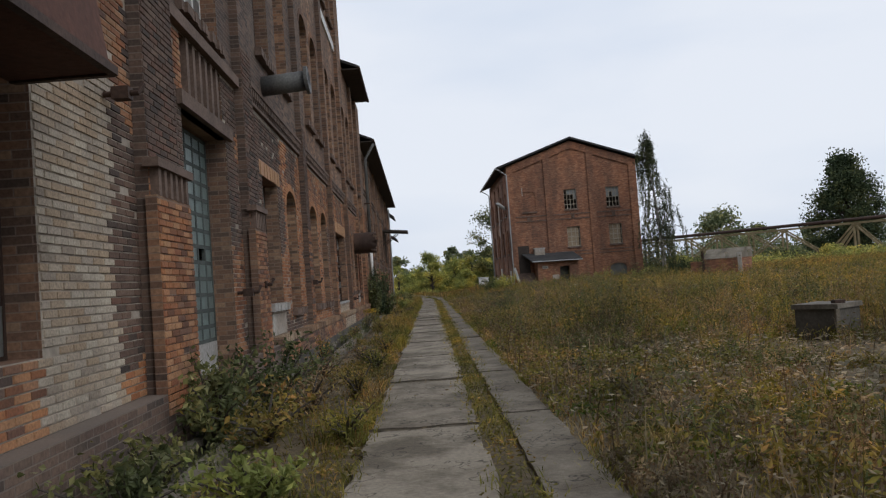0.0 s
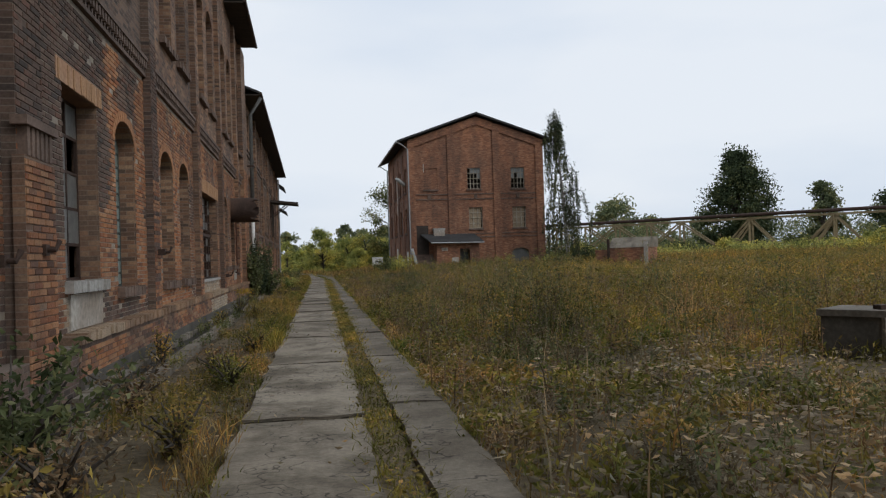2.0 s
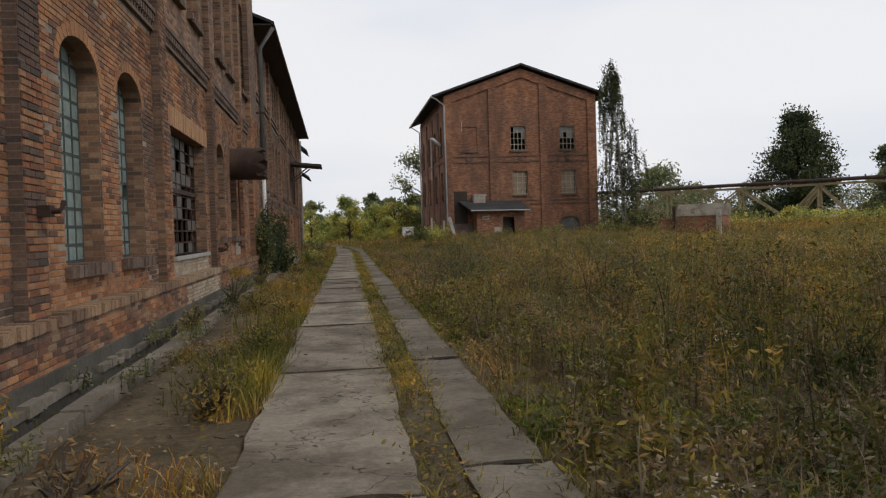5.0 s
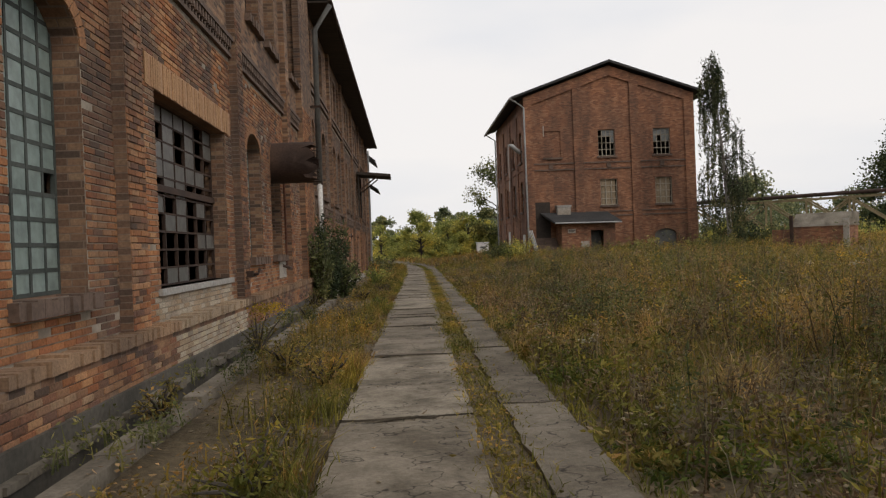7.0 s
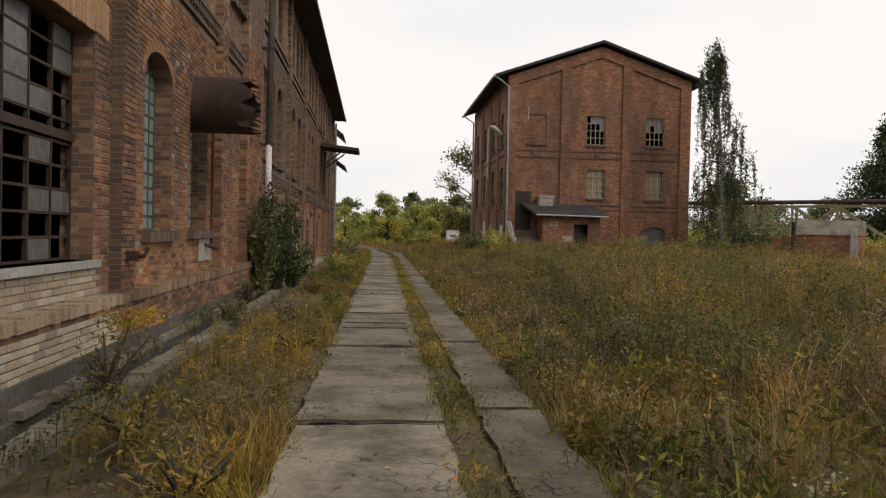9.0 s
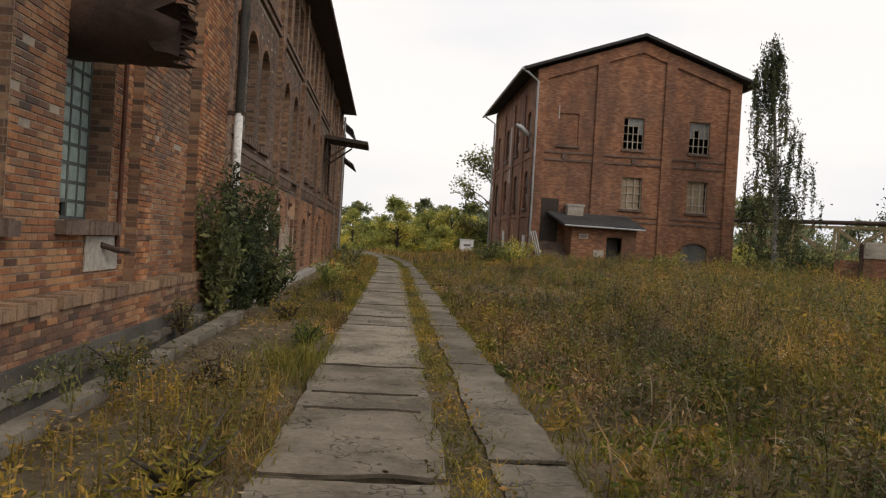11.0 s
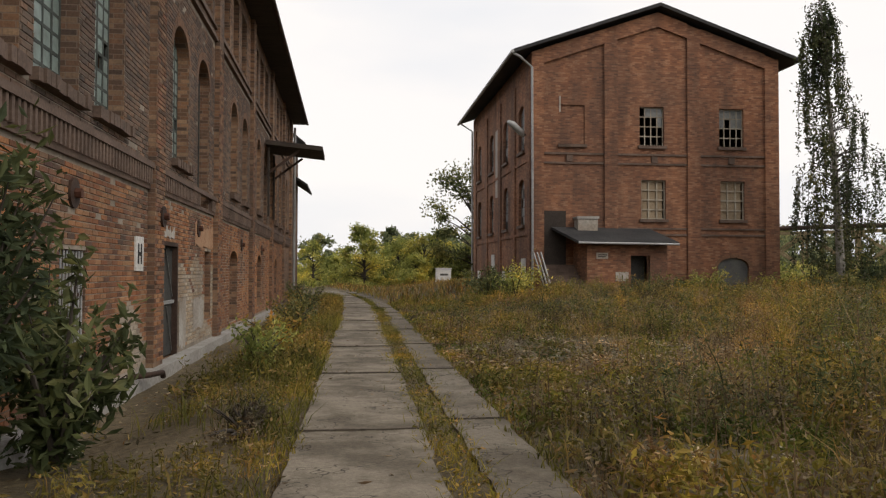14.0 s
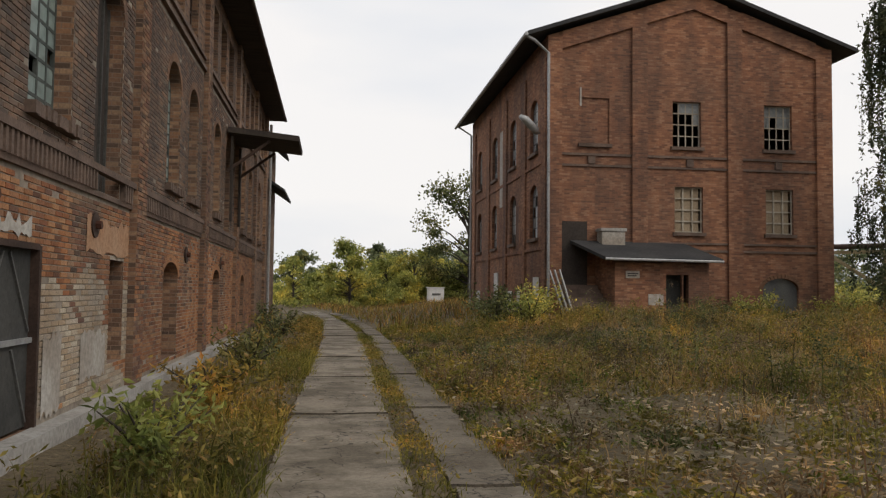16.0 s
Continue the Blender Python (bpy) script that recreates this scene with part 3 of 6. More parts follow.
for u, wd in PIL_A:
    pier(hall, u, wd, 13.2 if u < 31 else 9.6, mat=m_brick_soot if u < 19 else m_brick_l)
pier(hall, 36.95, 1.85, 9.6, 0.14)
# panelled shafts on the two stout piers by the gate
for u, wd in ((7.75, 1.05), (11.95, 0.8)):
    part("pier_panel", Geo().box(X0 + 0.1, X0 + 0.2, u - wd / 2, u + wd / 2, 0.3, 2.25), m_brick_l, hall)
    g = Geo().box(X0 + 0.1, X0 + 0.24, u - wd / 2 - 0.03, u + wd / 2 + 0.03, 2.5, 2.58)
    for i in range(6):
        a = u - wd / 2 + 0.06 + i * (wd - 0.2) / 5
        part("corbel", Geo().box(X0 + 0.1, X0 + 0.21, a, a + 0.07, 2.25, 2.498), m_sill, hall)
    part("corbel_table", g, m_sill, hall)

# projecting plinth with a worn brick-on-edge top
PL = [(13.0, 17.6), (17.6, 23.1), (23.1, 28.2), (28.2, 33.5), (33.5, 37.9)]
for a, b in [(-14, 3), (3, 8.8), (10.95, 13.0)] + PL:
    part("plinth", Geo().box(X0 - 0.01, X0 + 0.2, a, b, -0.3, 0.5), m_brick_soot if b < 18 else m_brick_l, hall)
for a, b in PL:
    part("skirting", Geo().box(X0 + 0.19, X0 + 0.25, a + 0.003, b - 0.003, -0.3, 0.16), m_gutter, hall, "dark cement skirting")
for a, b in PL:
    r = random.Random(int(a * 7))
    u = a
    while u < b - 0.1:
        dz = r.uniform(-0.02, 0.012)
        if r.random() > 0.05:
            part("coping_brick", Geo().box(X0 + 0.0, X0 + 0.235 + r.uniform(-0.02, 0.015), u + 0.005, u + 0.1, 0.5, 0.6 + dz), m_piece_pale if 24.2 < u < 27.9 or 13.3 < u < 14.9 else m_piece_brown, hall)
        u += 0.107

# dentil cornice in every bay
edges = [(-3.05, 1.95), (2.45, 7.27), (12.3, 17.7), (18.2, 23.15), (23.65, 28.22), (28.68, 33.5), (34.0, 36.0)]
for a, b in edges:
    g = Geo().box(X0, X0 + 0.1, a, b, 4.5, 4.56).box(X0, X0 + 0.06, a, b, 4.26, 4.31)
    u = a + 0.03
    while u < b - 0.08:
        g.box(X0, X0 + 0.085, u, u + 0.075, 4.38, 4.5)
        g.box(X0, X0 + 0.055, u + 0.06, u + 0.12, 4.31, 4.38)
        u += 0.15
    part("cornice", g, m_sill, hall)


# ---- windows ----
def sill(parent, u0, u1, z, mat=None, mp=mp_left, proud=0.1, h=0.12):
    g = Geo()
    obox(g, mp, u0, u1, z - h, z - 0.03, -0.2, 0.02)
    bed = part("sill", g, m_mortar, parent)
    r = random.Random(int(u0 * 31 + z * 7))
    u = u0 - 0.08
    while u < u1 + 0.04:
        e = min(u + 0.11, u1 + 0.08)
        g = Geo()
        obox(g, mp, u + 0.003, e - 0.003, z - h - 0.005, z + r.uniform(-0.012, 0.01), -0.1 if u0 < u < u1 - 0.11 else 0.003, proud + r.uniform(-0.02, 0.02))
        part("sill_brick", g, mat or m_sill, bed)
        u += 0.11


def obox(g, mp, u0, u1, v0, v1, w0, w1):
    p, q = mp(u0, v0, w0), mp(u1, v1, w1)
    g.box(min(p[0], q[0]), max(p[0], q[0]), min(p[1], q[1]), max(p[1], q[1]), min(p[2], q[2]), max(p[2], q[2]))


def glazed(parent, h, cols, rows, mat, bar=0.03, back=0.2, mp=mp_left, gone=0.0, frame_mat=None, seed=1, thick=0.02, top_only=0.0):
    """A window: frame, bars and separate panes, some of them missing."""
    a, b, c, d, rise = h
    r = random.Random(seed)
    fm = frame_mat or m_rustdark
    bars = []
    o = ORG[parent.name]
    for i in range(cols + 1):
        u = a + (b - a) * i / cols
        wd = bar * (2.0 if i in (0, cols) else 1)
        gb = Geo()
        obox(gb, mp, max(a + 0.002, u - wd / 2), min(b - 0.002, u + wd / 2), c + 0.002, d - 0.002, -back - 0.02, -back + 0.02)
        bars.append(gb)
    for j in range(rows + 1):
        v = c + (d - c) * j / rows
        wd = bar * (2.0 if j in (0, rows) else 1)
        gb = Geo()
        obox(gb, mp, a + 0.002, b - 0.002, max(c + 0.002, v - wd / 2), min(d - 0.002, v + wd / 2), -back - 0.017, -back + 0.017)
        bars.append(gb)
    win = part("window", bars[0], fm, parent)
    for gb in bars[1:]:
        part("glazing_bar", gb, fm, win)
    pw, ph = (b - a) / cols - bar * 0.9, (d - c) / rows - bar * 0.9
    pg = Geo()
    p, q = mp(-pw / 2, -ph / 2, -thick / 2), mp(pw / 2, ph / 2, thick / 2)
    z = mp(0, 0, 0)
    pg.box(*[t for k in range(3) for t in sorted((p[k] - z[k], q[k] - z[k]))])
    me = mesh_of("pane", pg, mat)
    for i in range(cols):
        for j in range(rows):
            u, v = a + (b - a) * (i + 0.5) / cols, c + (d - c) * (j + 0.5) / rows
            if r.random() < gone * (1.35 if v < (c + d) / 2 else 0.65):
                continue
            if rise and not in_hole((a, b, c, d, rise), u, v - ph * 0.4):
                continue
            ob = new("pane", me)
            ob.parent = win
            ob.location = Vector(mp(u, v, -back + 0.002)) - o
            ob.rotation_euler = (r.uniform(-0.02, 0.02), r.uniform(-0.02, 0.02), r.uniform(-0.025, 0.025))
    return win


def arch_ring(parent, h, mat, mp=mp_left, proud=0.012, deep=0.14):
    """Voussoirs over a segmental head."""
    a, b, c, d, rise = h
    pts = arch_points(a, b, d - rise, rise, 16)
    out = arch_points(a - deep, b + deep, d - rise, rise + deep, 16)
    for i in range(16):
        g = Geo()
        m = 0.06
        p0, p1, q0, q1 = Vector(pts[i]), Vector(pts[i + 1]), Vector(out[i]), Vector(out[i + 1])
        pa, pb, qa, qb = p0.lerp(p1, m), p1.lerp(p0, m), q0.lerp(q1, m), q1.lerp(q0, m)
        n = len(g.v)
        for w in (0.0, proud):
            for s in (pa, pb, qb, qa):
                g.v.append(mp(s[0], s[1], w))
        for q in ((4, 5, 6, 7), (0, 1, 5, 4), (1, 2, 6, 5), (2, 3, 7, 6), (3, 0, 4, 7)):
            g.f.append(tuple(n + i2 for i2 in q))
        part("voussoir", g, mat, parent)


def brick_lintel(parent, u0, u1, z, h):
    """Flat arch of orange bricks on end, patched with render."""
    bed = part("lintel", Geo().box(X0 + 0.002, X0 + 0.014, u0, u1, z, z + h), m_lintel, parent, "orange flat-arch lintel with render remains")
    r = random.Random(int(u0))
    u = u0
    while u < u1 - 0.05:
        if r.random() > 0.3:
            tilt = 0.05 * (u - (u0 + u1) / 2) / (u1 - u0)
            g = Geo()
            g.box(X0 + 0.013, X0 + 0.02 + r.uniform(0, 0.006), u + 0.005 + tilt, u + 0.062 + tilt, z + 0.004, z + h - r.uniform(0.004, 0.03))
            part("lintel_brick", g, m_piece_orange, bed)
        u += 0.07


for h in HALL_LOW:
    if h[4]:
        glazed(hall, h, 5, 12, m_block, 0.035, 0.24, gone=0.03, seed=int(h[0]), frame_mat=m_bars)
        arch_ring(hall, h, m_piece_red)
        sill(hall, h[0], h[1], h[2])
glazed(hall, HALL_LOW[0], 4, 6, m_pane, 0.03, 0.24, gone=0.2, seed=3)
gate = glazed(hall, (8.87, 10.88, 0.75, 3.38, 0), 6, 13, m_gateglass, 0.05, 0.28, gone=0.04, seed=5, frame_mat=m_bars)
part("gate_panel", Geo().box(X0 - 0.32, X0 - 0.26, 8.87, 10.88, 0.2, 0.75), m_concrete, hall, "pale concrete infill")
part("gate_post", Geo().box(X0 - 0.2, X0 - 0.12, 9.2, 9.28, 0.0, 3.35), m_rustdark, hall, "rusty upright post")
part("gate_lintel", Geo().box(X0 - 0.1, X0 + 0.07, 8.7, 11.1, 3.4, 3.56), m_sill, hall)
g = Geo().box(X0 - 0.28, X0 - 0.22, 8.9, 10.85, 3.55, 4.28)
part("panel_back", g, m_brick_l, hall)
for i in range(6):
    u = 9.15 + i * 0.27
    part("panel_rib", Geo().box(X0 - 0.22, X0 + 0.02, u, u + 0.1, 3.58, 4.25), m_sill, hall)
part("string_course", Geo().box(X0, X0 + 0.09, 8.25, 11.58, 4.26, 4.4), m_sill, hall)
sill(hall, 8.95, 10.8, 4.6)
glazed(hall, HALL_LOW[3], 3, 5, m_pane, 0.035, 0.25, gone=0.35, seed=9)
sill(hall, 13.35, 14.8, 1.14, m_concrete)
part("infill", Geo().box(X0 + 0.004, X0 + 0.03, 13.4, 14.75, 0.62, 1.0), m_plaster, hall, "whitewashed brick patch under the window")
brick_lintel(hall, 13.15, 15.0, 3.25, 0.24)
glazed(hall, HALL_LOW[7], 7, 10, m_pane, 0.024, 0.22, gone=0.4, seed=21, frame_mat=m_rustdark)
brick_lintel(hall, 24.1, 28.1, 3.05, 0.34)
part("transom", Geo().box(X0 - 0.26, X0 - 0.17, 24.42, 27.73, 2.02, 2.1), m_rustdark, hall)
part("sill", Geo().box(X0 - 0.25, X0 + 0.05, 24.3, 27.85, 0.86, 0.93), m_concrete, hall, "broken concrete sill")
for h in HALL_UP[:1]:
    glazed(hall, h, 5, 7, m_pane, 0.03, 0.22, gone=0.2, seed=4, frame_mat=m_whitepaint)
for n_, h in enumerate(HALL_UP[1:] + HALL_TOP):
    glazed(hall, h, 3, 6, m_pane, 0.03, 0.24, gone=0.25, seed=40 + n_)
    arch_ring(hall, h, m_piece_brown)
    sill(hall, h[0], h[1], h[2])
part("fascia_board", Geo().box(X0 + 0.005, X0 + 0.04, 24.5, 28.3, 9.55, 9.85), m_whitepaint, hall, "flaking white board")

# ---- second building on the same side ----
mill = thing("mill_building", (X0, 55, 0), "long brick mill with arched windows, an attic and dark eaves", "factory")
PIERS_B = (44.6, 49.95, 55.9, 61.6, 67.0)
B_WIN = [(38.85, 39.95, 2.98, 5.1, 0.4), (40.25, 41.45, 2.98, 5.1, 0.4), (41.95, 43.1, 2.98, 5.1, 0.4),
         (45.8, 47.05, 2.97, 5.15, 0.45), (47.9, 49.1, 2.42, 5.15, 0.45), (52.0, 53.15, 3.02, 5.2, 0.45), (54.0, 55.1, 3.02, 5.2, 0.45),
         (57.3, 58.4, 3.02, 5.2, 0.45), (59.3, 60.4, 2.6, 5.2, 0.45), (63.0, 64.1, 3.02, 5.2, 0.45), (65.0, 66.1, 3.02, 5.2, 0.45), (68.3, 69.3, 3.02, 5.2, 0.45)]
B_LOW = [(44.98, 46.28, -0.08, 1.64, 0), (48.74, 49.44, 0.31, 1.62, 0), (52.0, 53.3, 0.08, 1.72, 0.25), (57.6, 58.7, 0.2, 1.72, 0.25), (63.3, 64.3, 0.2, 1.7, 0.25),
         (40.95, 41.75, 0.1, 1.45, 0)]
B_ATTIC = [(a, a + 0.95, 6.3, 7.75, 0) for a in (38.9, 40.4, 41.9, 45.5, 47.0, 48.4, 50.8, 52.3, 53.8, 56.6, 58.1, 59.6, 62.3, 63.8, 65.3, 67.8, 69.3)]
put_facade(mill, facade(mp_left, END_A, 61.6, -0.3, 5.82, [h for h in B_WIN + B_LOW if h[1] < 61.6]), m_mortar, m_brick_lx)
put_facade(mill, facade(mp_left, 61.6, END_B, -0.3, 5.82, [h for h in B_WIN + B_LOW if h[0] > 61.6]), m_brick_l, m_brick_lx)
put_facade(mill, facade(mp_left, END_A, END_B, 5.82, 8.45, B_ATTIC), m_brick_l, m_brick_lx)
part("rear_wall", solid_shell(-15, X0, END_A + 0.01, END_B, 8.45), m_brick_lx, mill)
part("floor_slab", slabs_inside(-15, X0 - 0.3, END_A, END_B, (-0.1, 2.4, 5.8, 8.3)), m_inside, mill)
roof(mill, -15, X0, END_A + 0.5, END_B + 0.4, 8.5, 0.7)
for u in PIERS_B:
    pier(mill, u, 0.55, 8.2, 0.1)
pier(mill, END_A + 0.35, 0.6, 8.2, 0.1)
pier(mill, END_B - 0.4, 0.7, 8.2, 0.1)
ends = [38.6] + list(PIERS_B) + [71.0]
for a, b in zip(ends, ends[1:]):
    a, b = a + 0.28, b - 0.28
    g = Geo().box(X0, X0 + 0.09, a, b, 2.62, 2.7).box(X0, X0 + 0.04, a, b, 2.34, 2.4)
    u = a + 0.05
    while u < b - 0.08:
        if not 47.9 < u < 49.05:
            g.box(X0, X0 + 0.075, u, u + 0.055, 2.4, 2.62)
        u += 0.12
    part("frieze", g, m_sill, mill)
    g = Geo().box(X0, X0 + 0.07, a, b, 5.85, 5.93).box(X0, X0 + 0.05, a, b, 6.1, 6.16)
    part("string_course", g, m_sill, mill)
for n_, h in enumerate(B_WIN):
    if h[2] > 2.9:
        glazed(mill, h, 5, 11, m_block, 0.035, 0.2, gone=0.06, seed=60 + n_, frame_mat=m_bars)
        sill(mill, h[0], h[1], h[2])
    else:
        part("loading_door", Geo().box(X0 - 0.26, X0 - 0.2, h[0], h[1], h[2], h[3]), m_soffit, mill, "weathered boarded loading door")
        for i in range(5):
            u = h[0] + 0.05 + i * (h[1] - h[0] - 0.1) / 4
            part("door_batten", Geo().box(X0 - 0.2, X0 - 0.17, u - 0.02, u + 0.02, h[2], h[3]), m_doorgrey, mill)
    arch_ring(mill, h, m_piece_brown)
for n_, h in enumerate(B_ATTIC):
    glazed(mill, h, 2, 3, m_pane, 0.05, 0.15, gone=0.4, seed=90 + n_)
for h in B_LOW[1:5]:
    if h[4]:
        arch_ring(mill, h, m_piece_red)
    part("infill", Geo().box(X0 - 0.3, X0 - 0.25, h[0], h[1], h[2], h[3]), m_brick_l, mill, "bricked-up opening")

# ---- gabled building across the yard ----
CX0, CX1, CY, CYE, CZ = 7.5, 17.95, 65.0, 80.3, 10.1
CM, CAP = 12.75, 11.9
store = thing("gabled_storehouse", (12.7, CY, 0.4), "three-storey red brick storehouse with a shallow gable and felt roof", "building")


def mp_front(u, v, w):
    return (u, CY - w, v)


def mp_side(u, v, w):
    return (CX0 - w, u, v)


C_FRONT = [(8.67, 9.7, 6.4, 8.0, 0), (12.0, 13.04, 6.4, 8.0, 0), (15.4, 16.46, 6.4, 8.0, 0), (12.06, 13.1, 3.4, 5.0, 0), (15.44, 16.48, 3.4, 5.0, 0), (15.3, 16.65, 0.3, 1.85, 0.4)]
put_facade(store, facade(mp_front, CX0, CX1, 0, CZ, C_FRONT, 0.2), m_brick_c, m_brick_cy)
g = Geo()
g.poly((CX0, CY, CZ), (CX1, CY, CZ), (CM, CY, CAP))
part("gable", g, m_brick_c, store)
C_SIDE = [(a, a + 1.15, z, z + 1.95, 0.4) for a in (66.3, 69.8, 73.6, 77.4) for z in (3.2, 6.3)]
put_facade(store, facade(mp_side, CY, CYE, 0, CZ, C_SIDE, 0.2), m_brick_cy, m_brick_c)
g = Geo()
g.poly((CX1, CY, 0), (CX1, CYE, 0), (CX1, CYE, CZ), (CX1, CY, CZ))
part("wall", g, m_brick_cy, store)
g = Geo()
g.poly((CX0, CYE, 0), (CX1, CYE, 0), (CX1, CYE, CZ), (CM, CYE, CAP), (CX0, CYE, CZ))
part("wall", g, m_brick_c, store)
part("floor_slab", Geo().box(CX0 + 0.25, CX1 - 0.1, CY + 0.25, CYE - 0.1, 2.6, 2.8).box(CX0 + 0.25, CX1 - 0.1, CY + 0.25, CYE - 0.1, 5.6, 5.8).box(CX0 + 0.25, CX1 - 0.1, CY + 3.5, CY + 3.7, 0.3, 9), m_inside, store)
# roof
g = Geo()
ov, fr = 0.8, 0.45
k = (CAP - CZ) / (CM - CX0)
for xe, xw in ((CX0 - ov, CX0), (CX1 + ov, CX1)):
    ze = CZ - ov * k + 0.12
    for dz in (0, 0.14):
        g.poly((xe, CY - fr, ze + dz), (xe, CYE + fr, ze + dz), (CM, CYE + fr, CAP + 0.14 + dz), (CM, CY - fr, CAP + 0.14 + dz))
    g.poly((xe, CY - fr, ze), (xe, CYE + fr, ze), (xe, CYE + fr, ze + 0.14), (xe, CY - fr, ze + 0.14))
    for yy in (CY - fr, CYE + fr):
        g.poly((xe, yy, ze), (xe, yy, ze + 0.14), (CM, yy, CAP + 0.28), (CM, yy, CAP + 0.14))
part("roof", g, m_roof, store)
ze = CZ - ov * k + 0.12
part("gutter", Geo().tube([(CX0 - ov - 0.05, CY - fr, ze + 0.04), (CX0 - ov - 0.05, CYE + fr, ze + 0.0)], 0.07, 8), m_zinc, store)
part("downpipe", Geo().tube([(CX0 - ov, CY - 0.3, ze), (CX0 - 0.55, CY - 0.3, ze - 0.12), (CX0 + 0.0, CY - 0.14, ze - 0.5), (CX0 + 0.02, CY - 0.14, 0.5)], 0.055, 8), m_zinc, store)
part("downpipe", Geo().tube([(CX0 - ov, CYE, ze), (CX0 - 0.1, CYE - 0.2, ze - 0.5), (CX0 - 0.1, CYE - 0.2, 0.3)], 0.055, 8), m_zinc, store)
# raised strips, bands and the stepped panel heads of the front
PC = [(7.5, 8.0), (10.5, 11.05), (14.0, 14.55), (17.35, 17.95)]
for a, b in PC:
    m = (a + b) / 2
    top = CZ + (CAP - CZ) * (1 - abs(m - CM) / (CM - CX0)) - 0.12
    part("pier", Geo().box(a, b, CY - 0.1, CY - 0.001, 0.2, top), m_brick_c, store)
for a, b in ((8.0, 10.5), (11.05, 14.0), (14.55, 17.35)):
    # courses coloured dark to carry the shadow edges beneath the bands
    part("string_course", Geo().box(a, b, CY - 0.05, CY - 0.001, 5.98, 6.06).box(a, b, CY - 0.05, CY - 0.001, 5.6, 5.68), m_sill, store)
    part("string_course", Geo().box(a, b, CY - 0.05, CY - 0.001, 2.98, 3.05).box(a, b, CY - 0.05, CY - 0.001, 2.72, 2.8), m_sill, store)
    g = Geo()

    def gz(x):
        return CZ + (CAP - CZ) * (1 - abs(x - CM) / (CM - CX0))
    xs = [a] + ([CM] if a < CM < b else []) + [b]
    for p, q in zip(xs, xs[1:]):
        lo = 0.62
        n = len(g.v)
        for yy in (CY - 0.11, CY - 0.001):
            g.v += [(p, yy, gz(p) - lo), (q, yy, gz(q) - lo), (q, yy, gz(q) - 0.02), (p, yy, gz(p) - 0.02)]
        for f in ((0, 1, 2, 3), (0, 4, 5, 1), (3, 2, 6, 7)):
            g.f.append(tuple(n + i for i in f))
    part("panel_head", g, m_brick_c, store)
for u in (9.05, 12.6, 15.9):
    part("anchor_plate", Geo().box(u - 0.12, u + 0.12, CY - 0.1, CY - 0.001, 5.7, 5.95), m_sill, store)
for yy in (65.0, 68.2, 71.6, 75.4, 79.2):
    part("pier", Geo().box(CX0 - 0.07, CX0 - 0.001, yy + (0.0 if yy == 65 else -0.2), yy + 0.5, 0.2, 9.3), m_brick_cy, store)
part("string_course", Geo().box(CX0 - 0.05, CX0 - 0.001, CY, CYE, 5.75, 5.85).box(CX0 - 0.05, CX0 - 0.001, CY, CYE, 2.75, 2.85), m_brick_cy, store)


def csill(h, mp):
    g = Geo()
    obox(g, mp, h[0] - 0.08, h[1] + 0.08, h[2] - 0.12, h[2], -0.1, 0.1)
    part("sill", g, m_sill, store)


for n_, h in enumerate(C_FRONT[:5]):
    csill(h, mp_front)
    if n_ == 0:
        g = Geo()
        obox(g, mp_front, h[0], h[1], h[2], h[3], -0.12, -0.06)
        part("infill", g, m_brick_c, store, "bricked-up window")
        g = Geo()
        obox(g, mp_front, h[0] - 0.03, h[0] + 0.03, h[2] + 1.3, h[3] + 0.35, 0.0, 0.03)
        part("stain_strip", g, m_plaster, store)
    elif n_ in (1, 2):
        glazed(store, h, 4, 4, m_pane, 0.04, 0.14, mp_front, 0.75, m_wood, 130 + n_)
    else:
        glazed(store, h, 3, 4, m_pane, 0.05, 0.12, mp_front, 2.0, m_wood, 133 + n_)
        g = Geo()
        obox(g, mp_front, h[0] + 0.08, h[1] - 0.1, h[2] + 0.03, h[3] - 0.05, -0.19, -0.16)
        part("boarding", g, m_board, store, "pale boards behind the window bars")
h = C_FRONT[5]
g = Geo()
obox(g, mp_front, h[0], h[1], h[2], h[3], -0.18, -0.12)
part("cellar_door", g, m_steel, store, "grey boarded arched cellar door")
arch_ring(store, h, m_piece_brown, mp_front, 0.03)
for n_, h in enumerate(C_SIDE):
    glazed(store, h, 3, 5, m_pane, 0.04, 0.14, mp_side, 0.15, m_steel, 150 + n_)
    csill(h, mp_side)
part("infill", Geo().box(CX0 - 0.03, CX0 - 0.002, 72.0, 72.9, 4.9, 8.2), m_plaster, store, "pale rendered patch")
for yy, z1 in ((66.0, 1.8), (68.6, 1.3), (70.3, 1.3), (73.2, 2.1), (77.6, 1.3)):
    part("boarded_door", Geo().box(CX0 - 0.06, CX0 - 0.004, yy, yy + 0.7, 0.2, z1), m_whitepaint, store, "white painted boards")
part("dark_panel", Geo().box(7.9, 8.9, CY - 0.06, CY - 0.002, 1.2, 3.7), m_soffit, store, "soot-blackened wall patch")

# lamp on the corner
lamp = thing("wall_lamp", (CX0, 66.0, 7.0), "pale grey street lamp head on a short wall arm", "lamp")
part("arm", Geo().tube([(CX0 - 0.02, 66.0, 6.9), (CX0 - 0.35, 65.6, 7.1), (CX0 - 0.55, 65.3, 7.0)], 0.03, 8), m_steel, lamp)
